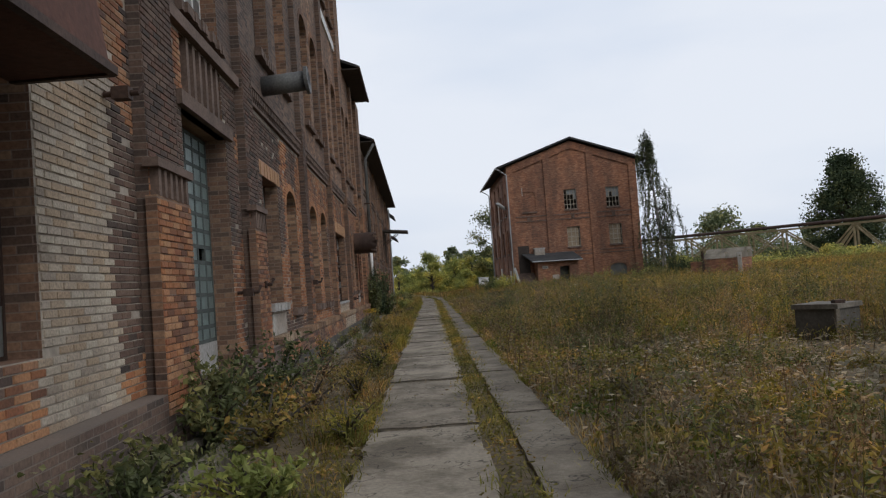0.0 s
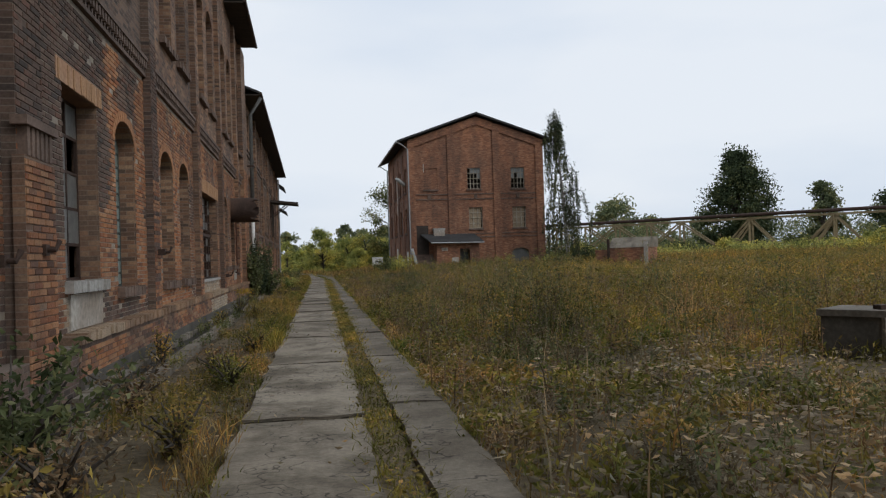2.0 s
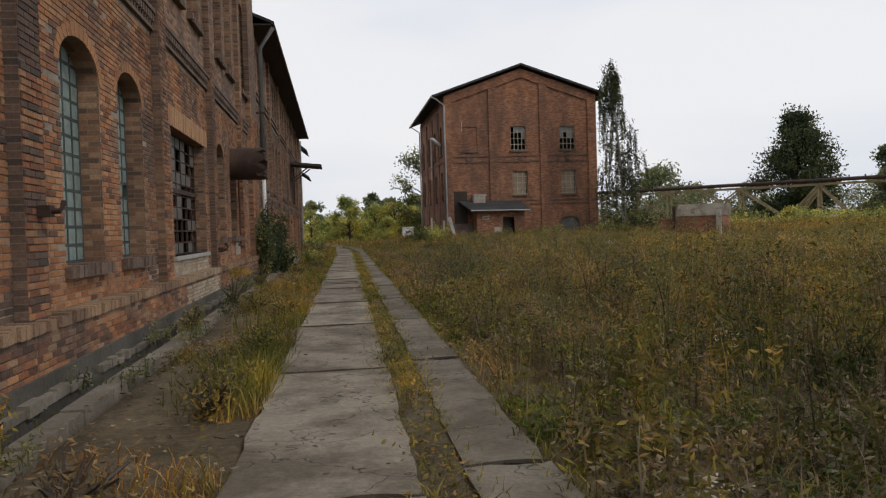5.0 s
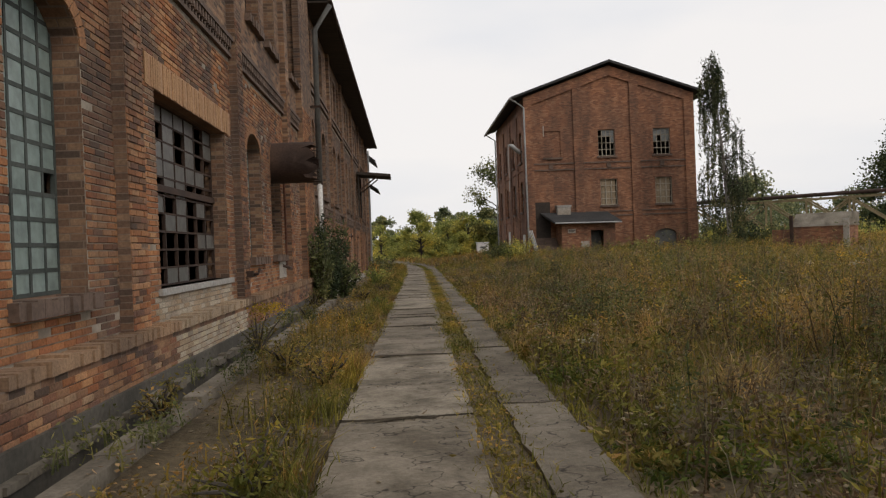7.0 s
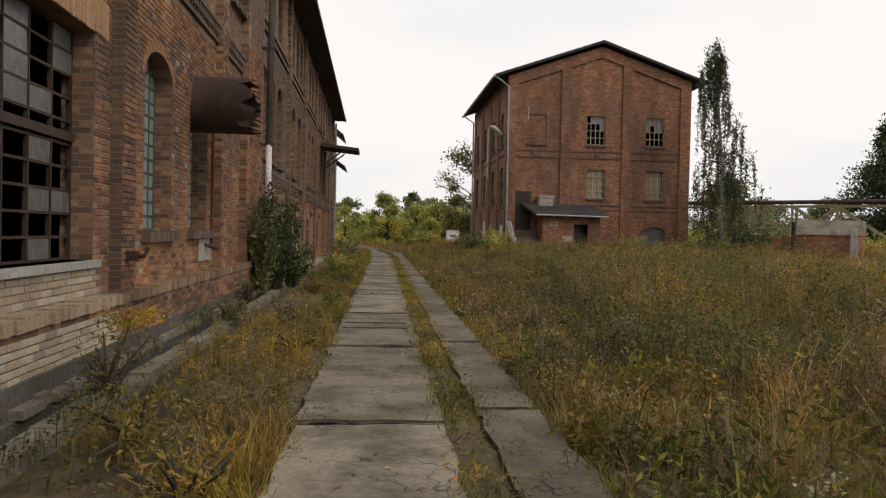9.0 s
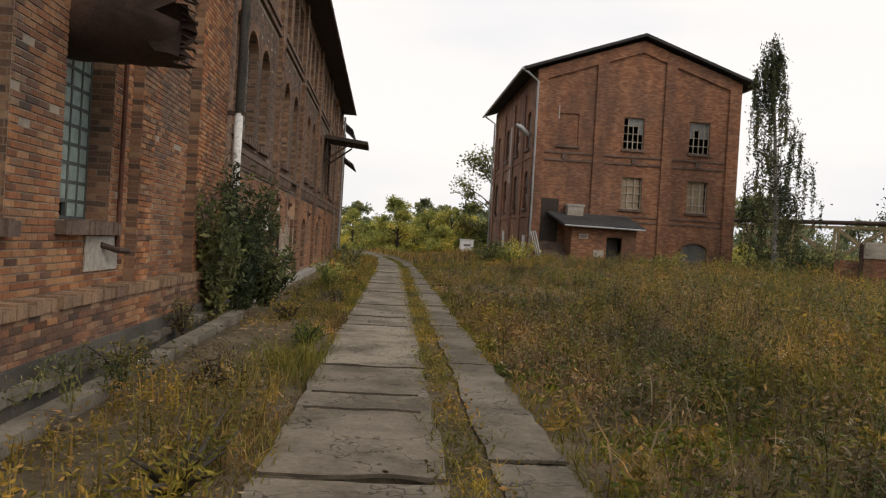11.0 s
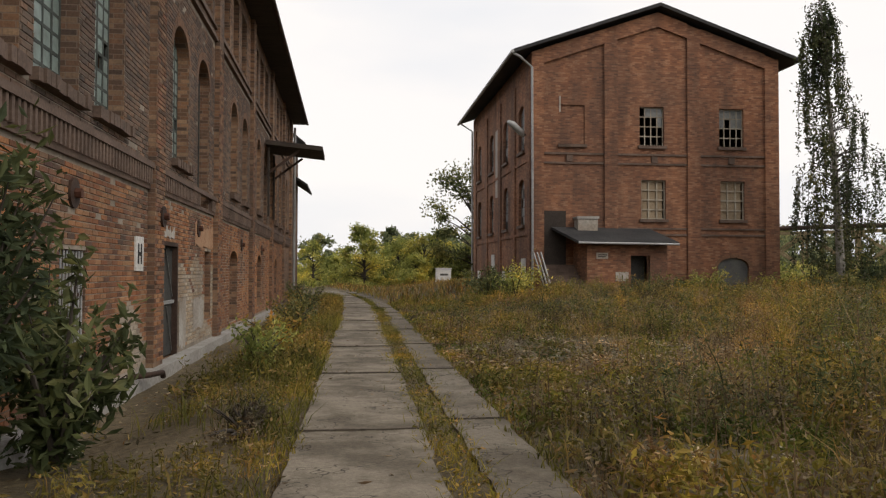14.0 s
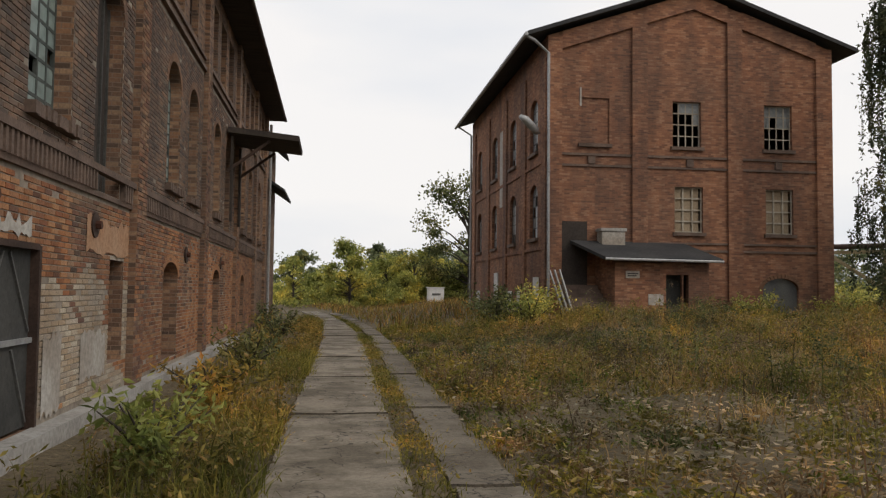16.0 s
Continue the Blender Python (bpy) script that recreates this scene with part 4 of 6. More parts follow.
part("lamp_head", Geo().tube([(CX0 - 0.95, 65.0, 7.25), (CX0 - 0.75, 65.1, 7.18), (CX0 - 0.35, 65.25, 6.85), (CX0 - 0.25, 65.3, 6.72)], [0.07, 0.14, 0.14, 0.06], 10), m_zinc, lamp, smooth=True)

# porch
porch = thing("brick_porch", (10.7, 63.6, 0.4), "low brick porch with a dark felt lean-to roof", "porch")


def mp_porch(u, v, w):
    return (u, 63.0 - w, v)


put_facade(porch, facade(mp_porch, 9.2, 12.35, 0.2, 2.25, [(10.9, 11.66, 0.4, 1.88, 0)], 0.2), m_brick_c, m_brick_cy)
g = Geo()
g.poly((9.2, 63.0, 0.2), (9.2, 64.95, 0.2), (9.2, 64.95, 2.7), (9.2, 63.0, 2.25))
part("wall", g, m_brick_cy, porch)
g = Geo()
g.poly((12.35, 63.0, 0.2), (12.35, 64.95, 0.2), (12.35, 64.95, 2.7), (12.35, 63.0, 2.25))
part("wall", g, m_brick_cy, porch)
g = Geo()
g.v = [(8.75, 62.6, 2.3), (12.65, 62.6, 2.28), (12.4, 64.93, 2.9), (8.3, 64.93, 2.95)]
g.v += [(x, y, z + 0.1) for x, y, z in g.v]
g.f = [(3, 2, 1, 0), (4, 5, 6, 7), (0, 1, 5, 4), (1, 2, 6, 5), (2, 3, 7, 6), (3, 0, 4, 7)]
part("roof", g, m_roof, porch)
part("gutter", Geo().tube([(8.75, 62.58, 2.34), (12.65, 62.58, 2.3)], 0.045, 8), m_zinc, porch)
part("door", Geo().box(10.92, 11.64, 63.6, 63.65, 0.4, 1.88), m_doorgrey, porch, "dark doorway")
part("sign", Geo().box(9.55, 10.0, 62.96, 62.99, 1.75, 1.98), m_plaster, porch, "faded notice board")
part("sign_text", Geo().box(9.6, 9.95, 62.95, 62.96, 1.88, 1.91).box(9.6, 9.9, 62.95, 62.96, 1.81, 1.84), m_black, porch)
part("infill", Geo().box(10.3, 10.8, 62.97, 62.998, 0.9, 1.25), m_plaster, porch, "pale plaster patch")
chim = thing("rooftop_vent_block", (9.65, 64.6, 2.85), "whitewashed brick block above the porch roof", "chimney")
part("block", Geo().box(9.25, 10.05, 64.4, 64.95, 2.75, 3.35), m_plaster, chim)
part("cap", Geo().box(9.2, 10.1, 64.36, 64.96, 3.35, 3.45), m_concrete, chim)
# outside stairs
stairs = thing("outside_stairs", (8.5, 63.5, 0.4), "dark stone outdoor steps beside the brick porch", "stairs")
for i in range(8):
    part("step", Geo().box(7.85, 9.1, 62.6 + i * 0.25, 62.9 + i * 0.25, 0.2, 0.55 + i * 0.14), m_sill, stairs)
for i in range(3):
    part("handrail", Geo().bar((7.8, 62.8 + i * 0.5, 0.5), (7.5, 63.4 + i * 0.6, 2.0), 0.05), m_zinc, stairs)

# ---- pipe bridge, brick hut, block, box ----
bridge = thing("pipe_bridge", (38, 83.5, 1), "yellowed steel trestle bridge carrying a long pipe", "bridge")
A, B = Vector((22.0, 98.3, 4.3)), Vector((58, 64.9, 4.5))
L = (B - A).length
dirv = (B - A) / L
side = Vector((-dirv.y, dirv.x, 0)).normalized() * 1.3
DOWN = Vector((0, 0, -1))
part("pipe", Geo().tube([A + DOWN * -0.12, B + DOWN * -0.12], 0.17, 10), m_rustdark, bridge, "dark rusty pipe")
for off in (Vector((0, 0, 0)), side):
    part("chord", Geo().bar(A + off + DOWN * 0.22, B + off + DOWN * 0.22, 0.13, 0.16), m_truss, bridge)
    for i in range(7):
        p0 = A + off + dirv * (0.6 + i * 3.5) + DOWN * 0.3
        p1 = p0 + dirv * 3.5
        part("post", Geo().bar(p0, (p0.x, p0.y, 0.6), 0.15, 0.15), m_truss, bridge)
        part("brace", Geo().bar(p0, p1 + DOWN * 2.5, 0.14), m_truss, bridge)
        if i % 2:
            part("brace", Geo().bar(p1, p0 + DOWN * 2.5, 0.14), m_truss, bridge)
    for i in range(3):
        p0 = A + off + dirv * (28.5 + i * 7.6) + DOWN * 0.3
        part("post", Geo().bar(p0, (p0.x, p0.y, 0.6), 0.17, 0.17), m_truss, bridge)
        for s_ in (-3.0, -2.1, 3.0):
            part("strut", Geo().bar(p0 + dirv * (0.25 if s_ == -2.1 else 0), p0 + dirv * s_ + DOWN * 3.2, 0.16, 0.16), m_truss, bridge)
hut = thing("brick_hut", (21.0, 56.2, 0.4), "low ruined brick hut with a sloping pale slab on top", "hut")
HE, HN = Vector((0.73, -0.69, 0)), Vector((0.69, 0.73, 0))
HO = Vector((20.1, 57.1, 0))


def hut_block(u0, u1, d0, d1, z0, z1, d2=None, d3=None):
    """A block along the hut's front; d2 and d3 set back its upper edge."""
    g = Geo()
    for z, f0, f1 in ((z0, d0, d1), (z1, d0 if d2 is None else d2, d1 if d3 is None else d3)):
        for u, d in ((u0, f0), (u1, f0), (u1, f1), (u0, f1)):
            v = HO + HE * u + HN * d
            g.v.append((v.x, v.y, z))
    g.f = [(3, 2, 1, 0), (4, 5, 6, 7), (0, 1, 5, 4), (1, 2, 6, 5), (2, 3, 7, 6), (3, 0, 4, 7)]
    return g


part("wall", hut_block(0, 2.6, 0, 2.0, 0.2, 1.55), m_brick_c, hut)
part("roof", hut_block(-0.05, 2.65, -0.06, 2.05, 1.55, 2.25, 0.75, 2.05), m_kerbtop, hut, "sloping pale brick slab")
part("side_wall", hut_block(-1.15, -0.01, 0.3, 0.6, 0.2, 1.45), m_brick_c, hut, "lower crumbling brick wall")
part("post", hut_block(-0.12, 0.04, -0.12, 0.0, 0.2, 2.15), m_rustdark, hut)
part("pillar", hut_block(2.45, 2.72, -0.14, -0.062, 0.2, 1.9), m_plaster, hut, "pale rendered corner pillar")
blk = thing("concrete_block", (6.5, 13.6, 0), "weathered square concrete block standing among weeds", "block")
E1, E2 = Vector((0.56, 0.37, 0)), Vector((-0.39, 0.59, 0))
CORN = Vector((6.39, 12.47, 0))


def askew(lo, hi, over):
    """A block on the two slanting edges, with an overhang."""
    g = Geo()
    for z in (lo, hi):
        for p_, q_ in ((-over, -over), (1 + over, -over), (1 + over, 1 + over), (-over, 1 + over)):
            v = CORN + E1 * p_ + E2 * q_
            g.v.append((v.x, v.y, z + 0.012 * noise.noise(v * 7)))
    g.f = [(3, 2, 1, 0), (4, 5, 6, 7), (0, 1, 5, 4), (1, 2, 6, 5), (2, 3, 7, 6), (3, 0, 4, 7)]
    return g


# the body takes a darker concrete than the cap
part("body", askew(-0.1, 0.46, 0.0), m_gutter, blk, "dark concrete body")
part("cap", askew(0.455, 0.53, 0.05), m_kerb, blk)
part("corner_strip", Geo().bar((6.38, 12.45, -0.05), (6.38, 12.45, 0.45), 0.06), m_kerbtop, blk, "pale worn corner")
g = Geo()
v = CORN + E1 * 0.15 + E2 * 0.1
g.box(v.x, v.x + 0.16, v.y, v.y + 0.14, 0.52, 0.58)
part("iron_lug", g, m_rustdark, blk)
box_ = thing("white_container", (7.5, 95, 0.4), "small white container box standing in the grass", "container")
part("body", Geo().box(6.95, 8.05, 95, 96, 0.2, 1.45), m_whitepaint, box_)
part("marking", Geo().box(7.2, 7.8, 94.97, 94.995, 0.95, 1.1), m_steel, box_)
part("lid", Geo().box(6.9, 8.1, 94.95, 96.05, 1.45, 1.53), m_whitepaint, box_)

# ---- things on and before the left wall ----
# sheet-iron hood over the first window
hood = thing("iron_hood", (X0, 4.6, 3.3), "rusty sheet-iron hood over a factory window", "canopy")
g = Geo()
y0, y1 = 1.5, 5.05
g.v = [(X0 + 0.02, y0, 2.72), (X0 + 0.02, y1, 2.72), (X0 + 0.75, y1 - 0.3, 2.65), (X0 + 0.75, y0, 2.65), (X0 + 0.02, y0, 4.6), (X0 + 0.02, y1, 4.6), (X0 + 0.45, y1 - 0.2, 4.6), (X0 + 0.45, y0, 4.6)]
g.f = [(0, 1, 2, 3), (4, 7, 6, 5), (0, 4, 5, 1), (1, 5, 6, 2), (2, 6, 7, 3), (3, 7, 4, 0)]
part("sheet", g, m_rust, hood)
part("rim", Geo().bar((X0 + 0.76, y0, 2.66), (X0 + 0.76, y1 - 0.28, 2.66), 0.05), m_rustdark, hood)
part("rim", Geo().bar((X0 + 0.04, y1 + 0.01, 2.73), (X0 + 0.76, y1 - 0.28, 2.66), 0.05), m_rustdark, hood)
part("seam", Geo().bar((X0 + 0.04, y1 + 0.01, 2.8), (X0 + 0.47, y1 - 0.2, 4.58), 0.04), m_rustdark, hood)

# iron spout with a flange
spout = thing("iron_spout", (X0, 14.0, 4.9), "grey cast-iron spout with a flanged mouth in the wall", "pipe")
part("barrel", Geo().tube([(X0 - 0.1, 13.95, 4.85), (X0 + 0.78, 13.95, 4.92)], 0.17, 16), m_steel, spout, smooth=True)
part("flange", Geo().tube([(X0 + 0.74, 13.95, 4.92), (X0 + 0.8, 13.95, 4.925)], 0.24, 16), m_steel, spout)
# black disc painted in for the darkness inside the barrel
part("mouth", Geo().tube([(X0 + 0.802, 13.95, 4.925), (X0 + 0.806, 13.95, 4.925)], 0.13, 16), m_black, spout)

# torn duct
duct = thing("torn_air_duct", (X0, 32.1, 3.05), "rusty round sheet-metal duct with a torn open end", "duct")
g = Geo()
n, r0 = 28, 0.4
lens = [0.88 + (0.1 * math.sin(i * 2.1) + 0.07 * random.Random(i).uniform(-1, 1)) for i in range(n)]
for ring in range(9):
    t = ring / 8
    for i in range(n):
        a = 2 * math.pi * i / n
        rr = r0 + (0.012 if ring % 2 else 0) + (0.03 * math.sin(i * 5.3) if ring == 8 else 0)
        g.v.append((X0 - 0.15 + (lens[i] + 0.1) * t, 32.1 + rr * math.cos(a), 3.05 + rr * math.sin(a)))
for ring in range(8):
    for i in range(n):
        j = (i + 1) % n
        if ring == 7 and i % 7 == 3:
            continue
        g.f.append((ring * n + i, ring * n + j, (ring + 1) * n + j, (ring + 1) * n + i))
part("shell", g, m_rustdark, duct, smooth=True)
for i in range(0, 12):
    a = -0.9 + i * 0.17
    p = Vector((X0 + 0.74, 32.1 + r0 * math.cos(a), 3.05 + r0 * math.sin(a)))
    part("torn_strip", Geo().bar(p, p + Vector((0.14, 0.02 * (i % 3), -0.1 + 0.03 * (i % 4))), 0.07, 0.008), m_rustdark, duct)
# added black disc, the shade deep inside the open duct
part("dark_bore", Geo().tube([(X0 + 0.3, 32.1, 3.05), (X0 + 0.32, 32.1, 3.05)], r0 - 0.01, 20), m_black, duct)

# drainpipe in the corner of the two buildings
pipe = thing("drainpipe", (X0 + 0.2, 38.05, 0.6), "grey zinc rainwater pipe with a white lower length", "drainpipe")
part("upper_pipe", Geo().tube([(X0 + 0.75, 38.2, 8.0), (X0 + 0.32, 38.1, 7.3), (X0 + 0.3, 38.05, 3.1)], 0.075, 12), m_steel, pipe, smooth=True)
part("lower_pipe", Geo().tube([(X0 + 0.3, 38.05, 3.1), (X0 + 0.3, 38.05, 1.2)], 0.068, 12), m_whitepaint, pipe, "white plastic pipe", smooth=True)
for z in (3.1, 5.2):
    part("bracket", Geo().box(X0 + 0.0, X0 + 0.39, 38.0, 38.1, z - 0.03, z + 0.03), m_rustdark, pipe)
# thin rusty pipe and bracket under a window of the hall
rod = thing("wall_pipe", (X0, 32.9, 1.0), "thin rusty pipe with a bent valve on the wall", "pipe")
part("riser", Geo().tube([(X0 + 0.06, 33.1, 3.0), (X0 + 0.06, 33.1, 0.95)], 0.025, 8), m_rust, rod)
part("valve", Geo().tube([(X0 + 0.02, 32.7, 1.0), (X0 + 0.14, 32.85, 0.95), (X0 + 0.12, 33.25, 0.93)], 0.03, 8), m_rustdark, rod)
part("niche", Geo().box(X0 + 0.014, X0 + 0.03, 32.3, 33.2, 0.75, 1.08), m_plaster, rod, "whitened wall patch")

# small irons sticking out of the piers
for u, z in ((7.9, 4.5), (12.0, 1.45), (11.0, 1.35), (18.0, 1.5), (28.4, 0.95), (6.6, 3.0)):
    br = thing("wall_hook", (X0 + 0.12, u, z), "rusty iron hook bracket in the brickwork", "bracket", "wall hooks")
    part("hook", Geo().tube([(X0 + 0.02, u, z), (X0 + 0.3, u, z), (X0 + 0.32, u + 0.05, z + 0.08)], 0.025, 8), m_rustdark, br)
    part("plate", Geo().box(X0 + 0.1, X0 + 0.235, u - 0.06, u + 0.06, z - 0.05, z + 0.05), m_rustdark, br)

# door, sign and fittings of the mill
door = thing("door_1", (X0, 45.6, 0), "closed dark grey double door with a cross bar", "door", kind="structure")
part("leaf", Geo().box(X0 - 0.12, X0 - 0.07, 45.0, 46.26, -0.05, 1.62), m_doorgrey, door)
part("cross_bar", Geo().box(X0 - 0.07, X0 - 0.03, 45.0, 46.26, 0.74, 0.79), m_zinc, door, "pale steel cross bar")
for a, b in (((45.08, 0.85), (45.55, 1.58)), ((46.2, 0.85), (45.7, 1.58)), ((45.08, 0.0), (45.5, 0.7)), ((46.2, 0.0), (45.8, 0.7))):
    part("diagonal_brace", Geo().bar((X0 - 0.06, a[0], a[1]), (X0 - 0.06, b[0], b[1]), 0.025), m_steel, door)
for u in (44.99, 46.27):
    part("frame", Geo().box(X0 - 0.1, X0 + 0.015, u - 0.03, u + 0.03, -0.08, 1.66), m_rustdark, door)
part("frame", Geo().box(X0 - 0.1, X0 + 0.015, 45.02, 46.24, 1.62, 1.68), m_rustdark, door)

sign = thing("letter_sign", (X0 + 0.12, 44.0, 1.45), "white rectangular sign with a black letter H", "sign")
part("plate", Geo().box(X0 + 0.012, X0 + 0.035, 43.62, 44.0, 1.24, 1.68), m_whitepaint, sign)
g = Geo().box(X0 + 0.035, X0 + 0.04, 43.71, 43.765, 1.33, 1.59).box(X0 + 0.035, X0 + 0.04, 43.855, 43.91, 1.33, 1.59).box(X0 + 0.035, X0 + 0.04, 43.765, 43.855, 1.435, 1.485)
part("letter", g, m_black, sign, "black capital H")

grate = thing("window_grate", (X0, 41.35, 0.2), "rusty iron bar grate before a cellar opening", "grate")
for i in range(9):
    u = 41.0 + i * 0.09
    part("bar", Geo().tube([(X0 - 0.03, u, 0.1), (X0 - 0.03, u, 1.44)], 0.012, 6), m_zinc, grate)
for z in (0.4, 1.0):
    part("cross_bar", Geo().box(X0 - 0.04, X0 - 0.02, 40.95, 41.75, z - 0.02, z + 0.02), m_rustdark, grate)

for u, z in ((41.3, 2.0), (44.75, 2.0), (48.0, 2.0), (54.0, 1.9), (58.8, 1.9)):
    ring = thing("wall_anchor", (X0 + 0.1, u, z), "round rusty iron tie plate on the brick wall", "anchor plate", "round tie plates")
    w = 0.1 if abs(u - 44.75) < 0.2 else 0.0
    part("disc", Geo().tube([(X0 + w, u, z), (X0 + w + 0.035, u, z)], 0.15, 18), m_rustdark, ring)
    part("nut", Geo().tube([(X0 + w + 0.035, u, z), (X0 + w + 0.1, u, z)], 0.05, 6), m_rust, ring)

for u0, u1, z0, z1, lab in ((44.65, 44.95, 0.0, 1.35, "whitewashed"), (46.4, 46.95, 0.0, 0.8, "whitewashed"), (45.1, 46.0, 1.72, 1.9, "flaking"), (47.6, 48.6, 0.2, 0.75, "flaking"), (47.7, 49.6, 1.66, 2.1, "pale")):
    g = Geo()
    r = random.Random(int(u0 * 10))
    m = 14
    top = [(u0 + (u1 - u0) * i / m, z1 + r.uniform(-0.09, 0.05)) for i in range(m + 1)]
    bot = [(u0 + (u1 - u0) * i / m, z0 + r.uniform(-0.03, 0.06)) for i in range(m + 1)]
    for i in range(m):
        g.poly((X0 + 0.017, *bot[i]), (X0 + 0.017, *bot[i + 1]), (X0 + 0.017, *top[i + 1]), (X0 + 0.017, *top[i]))
    part("render_patch", g, m_plaster if lab != "pale" else m_lintel, mill, lab + " remains of wall render")
# ledge with an iron pipe
part("ledge", Geo().box(X0 - 0.01, X0 + 0.22, END_A + 0.1, 62, -0.25, -0.06), m_concrete, mill, "concrete footing ledge")
fp = thing("ground_pipe", (X0 + 0.3, 43.2, 0), "short rusty pipe end sticking from the ledge", "pipe")
part("stub", Geo().tube([(X0 + 0.1, 43.0, -0.02), (X0 + 0.35, 43.1, 0.0), (X0 + 0.4, 43.5, -0.02), (X0 + 0.4, 43.55, -0.08)], 0.035, 8), m_rustdark, fp)

# hoist beam with a small roof
hoist = thing("hoist_canopy", (X0, 60.5, 5.0), "dark iron hoist beam with a small plank canopy", "hoist")
g = Geo()
g.v = [(X0 + 0.05, 59.3, 5.28), (X0 + 0.05, 61.6, 5.28), (X0 + 1.85, 61.6, 5.1), (X0 + 1.85, 59.3, 5.1)]
g.v += [(x, y, z + 0.14) for x, y, z in g.v]
g.f = [(3, 2, 1, 0), (4, 5, 6, 7), (0, 1, 5, 4), (1, 2, 6, 5), (2, 3, 7, 6), (3, 0, 4, 7)]
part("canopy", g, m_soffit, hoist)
for yy in (59.5, 61.4):
    part("brace", Geo().bar((X0 + 0.02, yy, 4.3), (X0 + 1.1, yy, 5.12), 0.07), m_rustdark, hoist)
part("back_post", Geo().box(X0 + 0.11, X0 + 0.17, 59.45, 59.6, 3.0, 5.2).box(X0 + 0.11, X0 + 0.17, 61.3, 61.45, 3.0, 5.2), m_soffit, hoist)

# annex beyond the mill with two lower eaves
annex = thing("annex", (X0, 74.5, 0), "narrow brick annex with small projecting eaves", "building")
part("wall", Geo().box(-12, X0 - 0.02, END_B + 0.02, 77.2, -0.2, 7.6), m_brick_l, annex)
for z, x in ((7.3, 0.6), (5.3, 0.72)):
    g = Geo()
    g.v = [(X0 - 0.02, 72.5, z + 0.5), (X0 - 0.02, 77.2, z + 0.5), (X0 + x, 77.2, z), (X0 + x, 72.5, z)]
    g.v += [(a, b, c + 0.12) for a, b, c in g.v]
    g.f = [(3, 2, 1, 0), (4, 5, 6, 7), (0, 1, 5, 4), (1, 2, 6, 5), (2, 3, 7, 6), (3, 0, 4, 7)]
    part("eave_roof", g, m_roof, annex)
part("downpipe", Geo().tube([(X0 + 0.15, 71.9, 8.0), (X0 + 0.15, 71.9, 0.0)], 0.06, 8), m_zinc, annex)

# ---- plants ----
def unit(a):
    return a / np.maximum(np.linalg.norm(a, axis=1, keepdims=True), 1e-6)


def leaf_cloud(c, length, width, down=0.0, flat=0.0):
    """Folded four-cornered leaves at the places c."""
    n = len(c)
    d = rng.normal(size=(n, 3))
    d[:, 2] = d[:, 2] * (1 - flat) - down
    d = unit(d)
    s = unit(np.cross(d, rng.normal(size=(n, 3)) * (1, 1, 1 - flat * 0.9) + (0, 0, 3 * flat)))
    up = np.cross(d, s)
    L = (length * rng.uniform(0.6, 1.3, n))[:, None]
    W = (width * rng.uniform(0.6, 1.3, n))[:, None]
    v = np.stack([c - d * L / 2, c + s * W / 2 + up * W * 0.15, c + d * L / 2, c - s * W / 2 + up * W * 0.15], 1).reshape(-1, 3)
    f = np.arange(4 * n).reshape(-1, 4)
    return v, f


def blades(p, h, w, lean=0.35):
    """Grass blades with a bend, as three triangles each."""
    n = len(p)
    a = rng.uniform(0, 2 * np.pi, n)
    s = np.stack([np.cos(a), np.sin(a), np.zeros(n)], 1)
    b = rng.uniform(0, 2 * np.pi, n)
    t = np.stack([np.cos(b), np.sin(b), np.zeros(n)], 1) * (lean * rng.uniform(0.1, 1.6, n))[:, None]
    H = h[:, None]
    W = (w * rng.uniform(0.6, 1.4, n))[:, None]
    up = np.array([0, 0, 1.0])
    mid = p + up * H * 0.55 + t * H * 0.35
    tip = p + up * H * rng.uniform(0.8, 1.05, n)[:, None] + t * H
    v = np.stack([p - s * W / 2, p + s * W / 2, mid + s * W * 0.4, mid - s * W * 0.4, tip], 1).reshape(-1, 3)
    i = np.arange(n)[:, None] * 5
    f = np.concatenate([i + (0, 1, 2), i + (0, 2, 3), i + (3, 2, 4)], 0)
    return v, f


def join(*parts):
    vs, fs, n = [], [], 0
    for v, f in parts:
        vs.append(v)
        fs.append(f + n)
        n += len(v)
    return np.concatenate(vs), np.concatenate(fs)


def on_ground(x, y):
    rise = np.clip((y - 44) / 18, 0, 1) * np.clip((x - 3.5) / 4, 0, 1)
    z = 0.5 * rise * rise * (3 - 2 * rise) + 0.25 * np.clip((x - 14) / 14, 0, 1) * np.clip((y - 5) / 25, 0, 1)
    z = z - 0.2 * np.clip((-0.9 - x) / 0.9, 0, 1) * np.clip((y - 38) / 1.5, 0, 1)
    return np.stack([x, y, z - 0.06], 1)


def patchy(x, y, s, seed):
    """A smooth field of 0 to 1 over the yard."""
    r = np.random.default_rng(seed)
    out = np.zeros(len(x))
    for _ in range(10):
        k = r.normal(size=2) * s
        out += np.sin(k[0] * x + k[1] * y + r.uniform(0, 6.28))
    return 1 / (1 + np.exp(-out * 0.8))


def edge_of_meadow(y):
    c = 0.0125 * (y - 12) - np.where(y > 56, 0.0022 * (y - 56) ** 2, 0)
    return c + 1.24


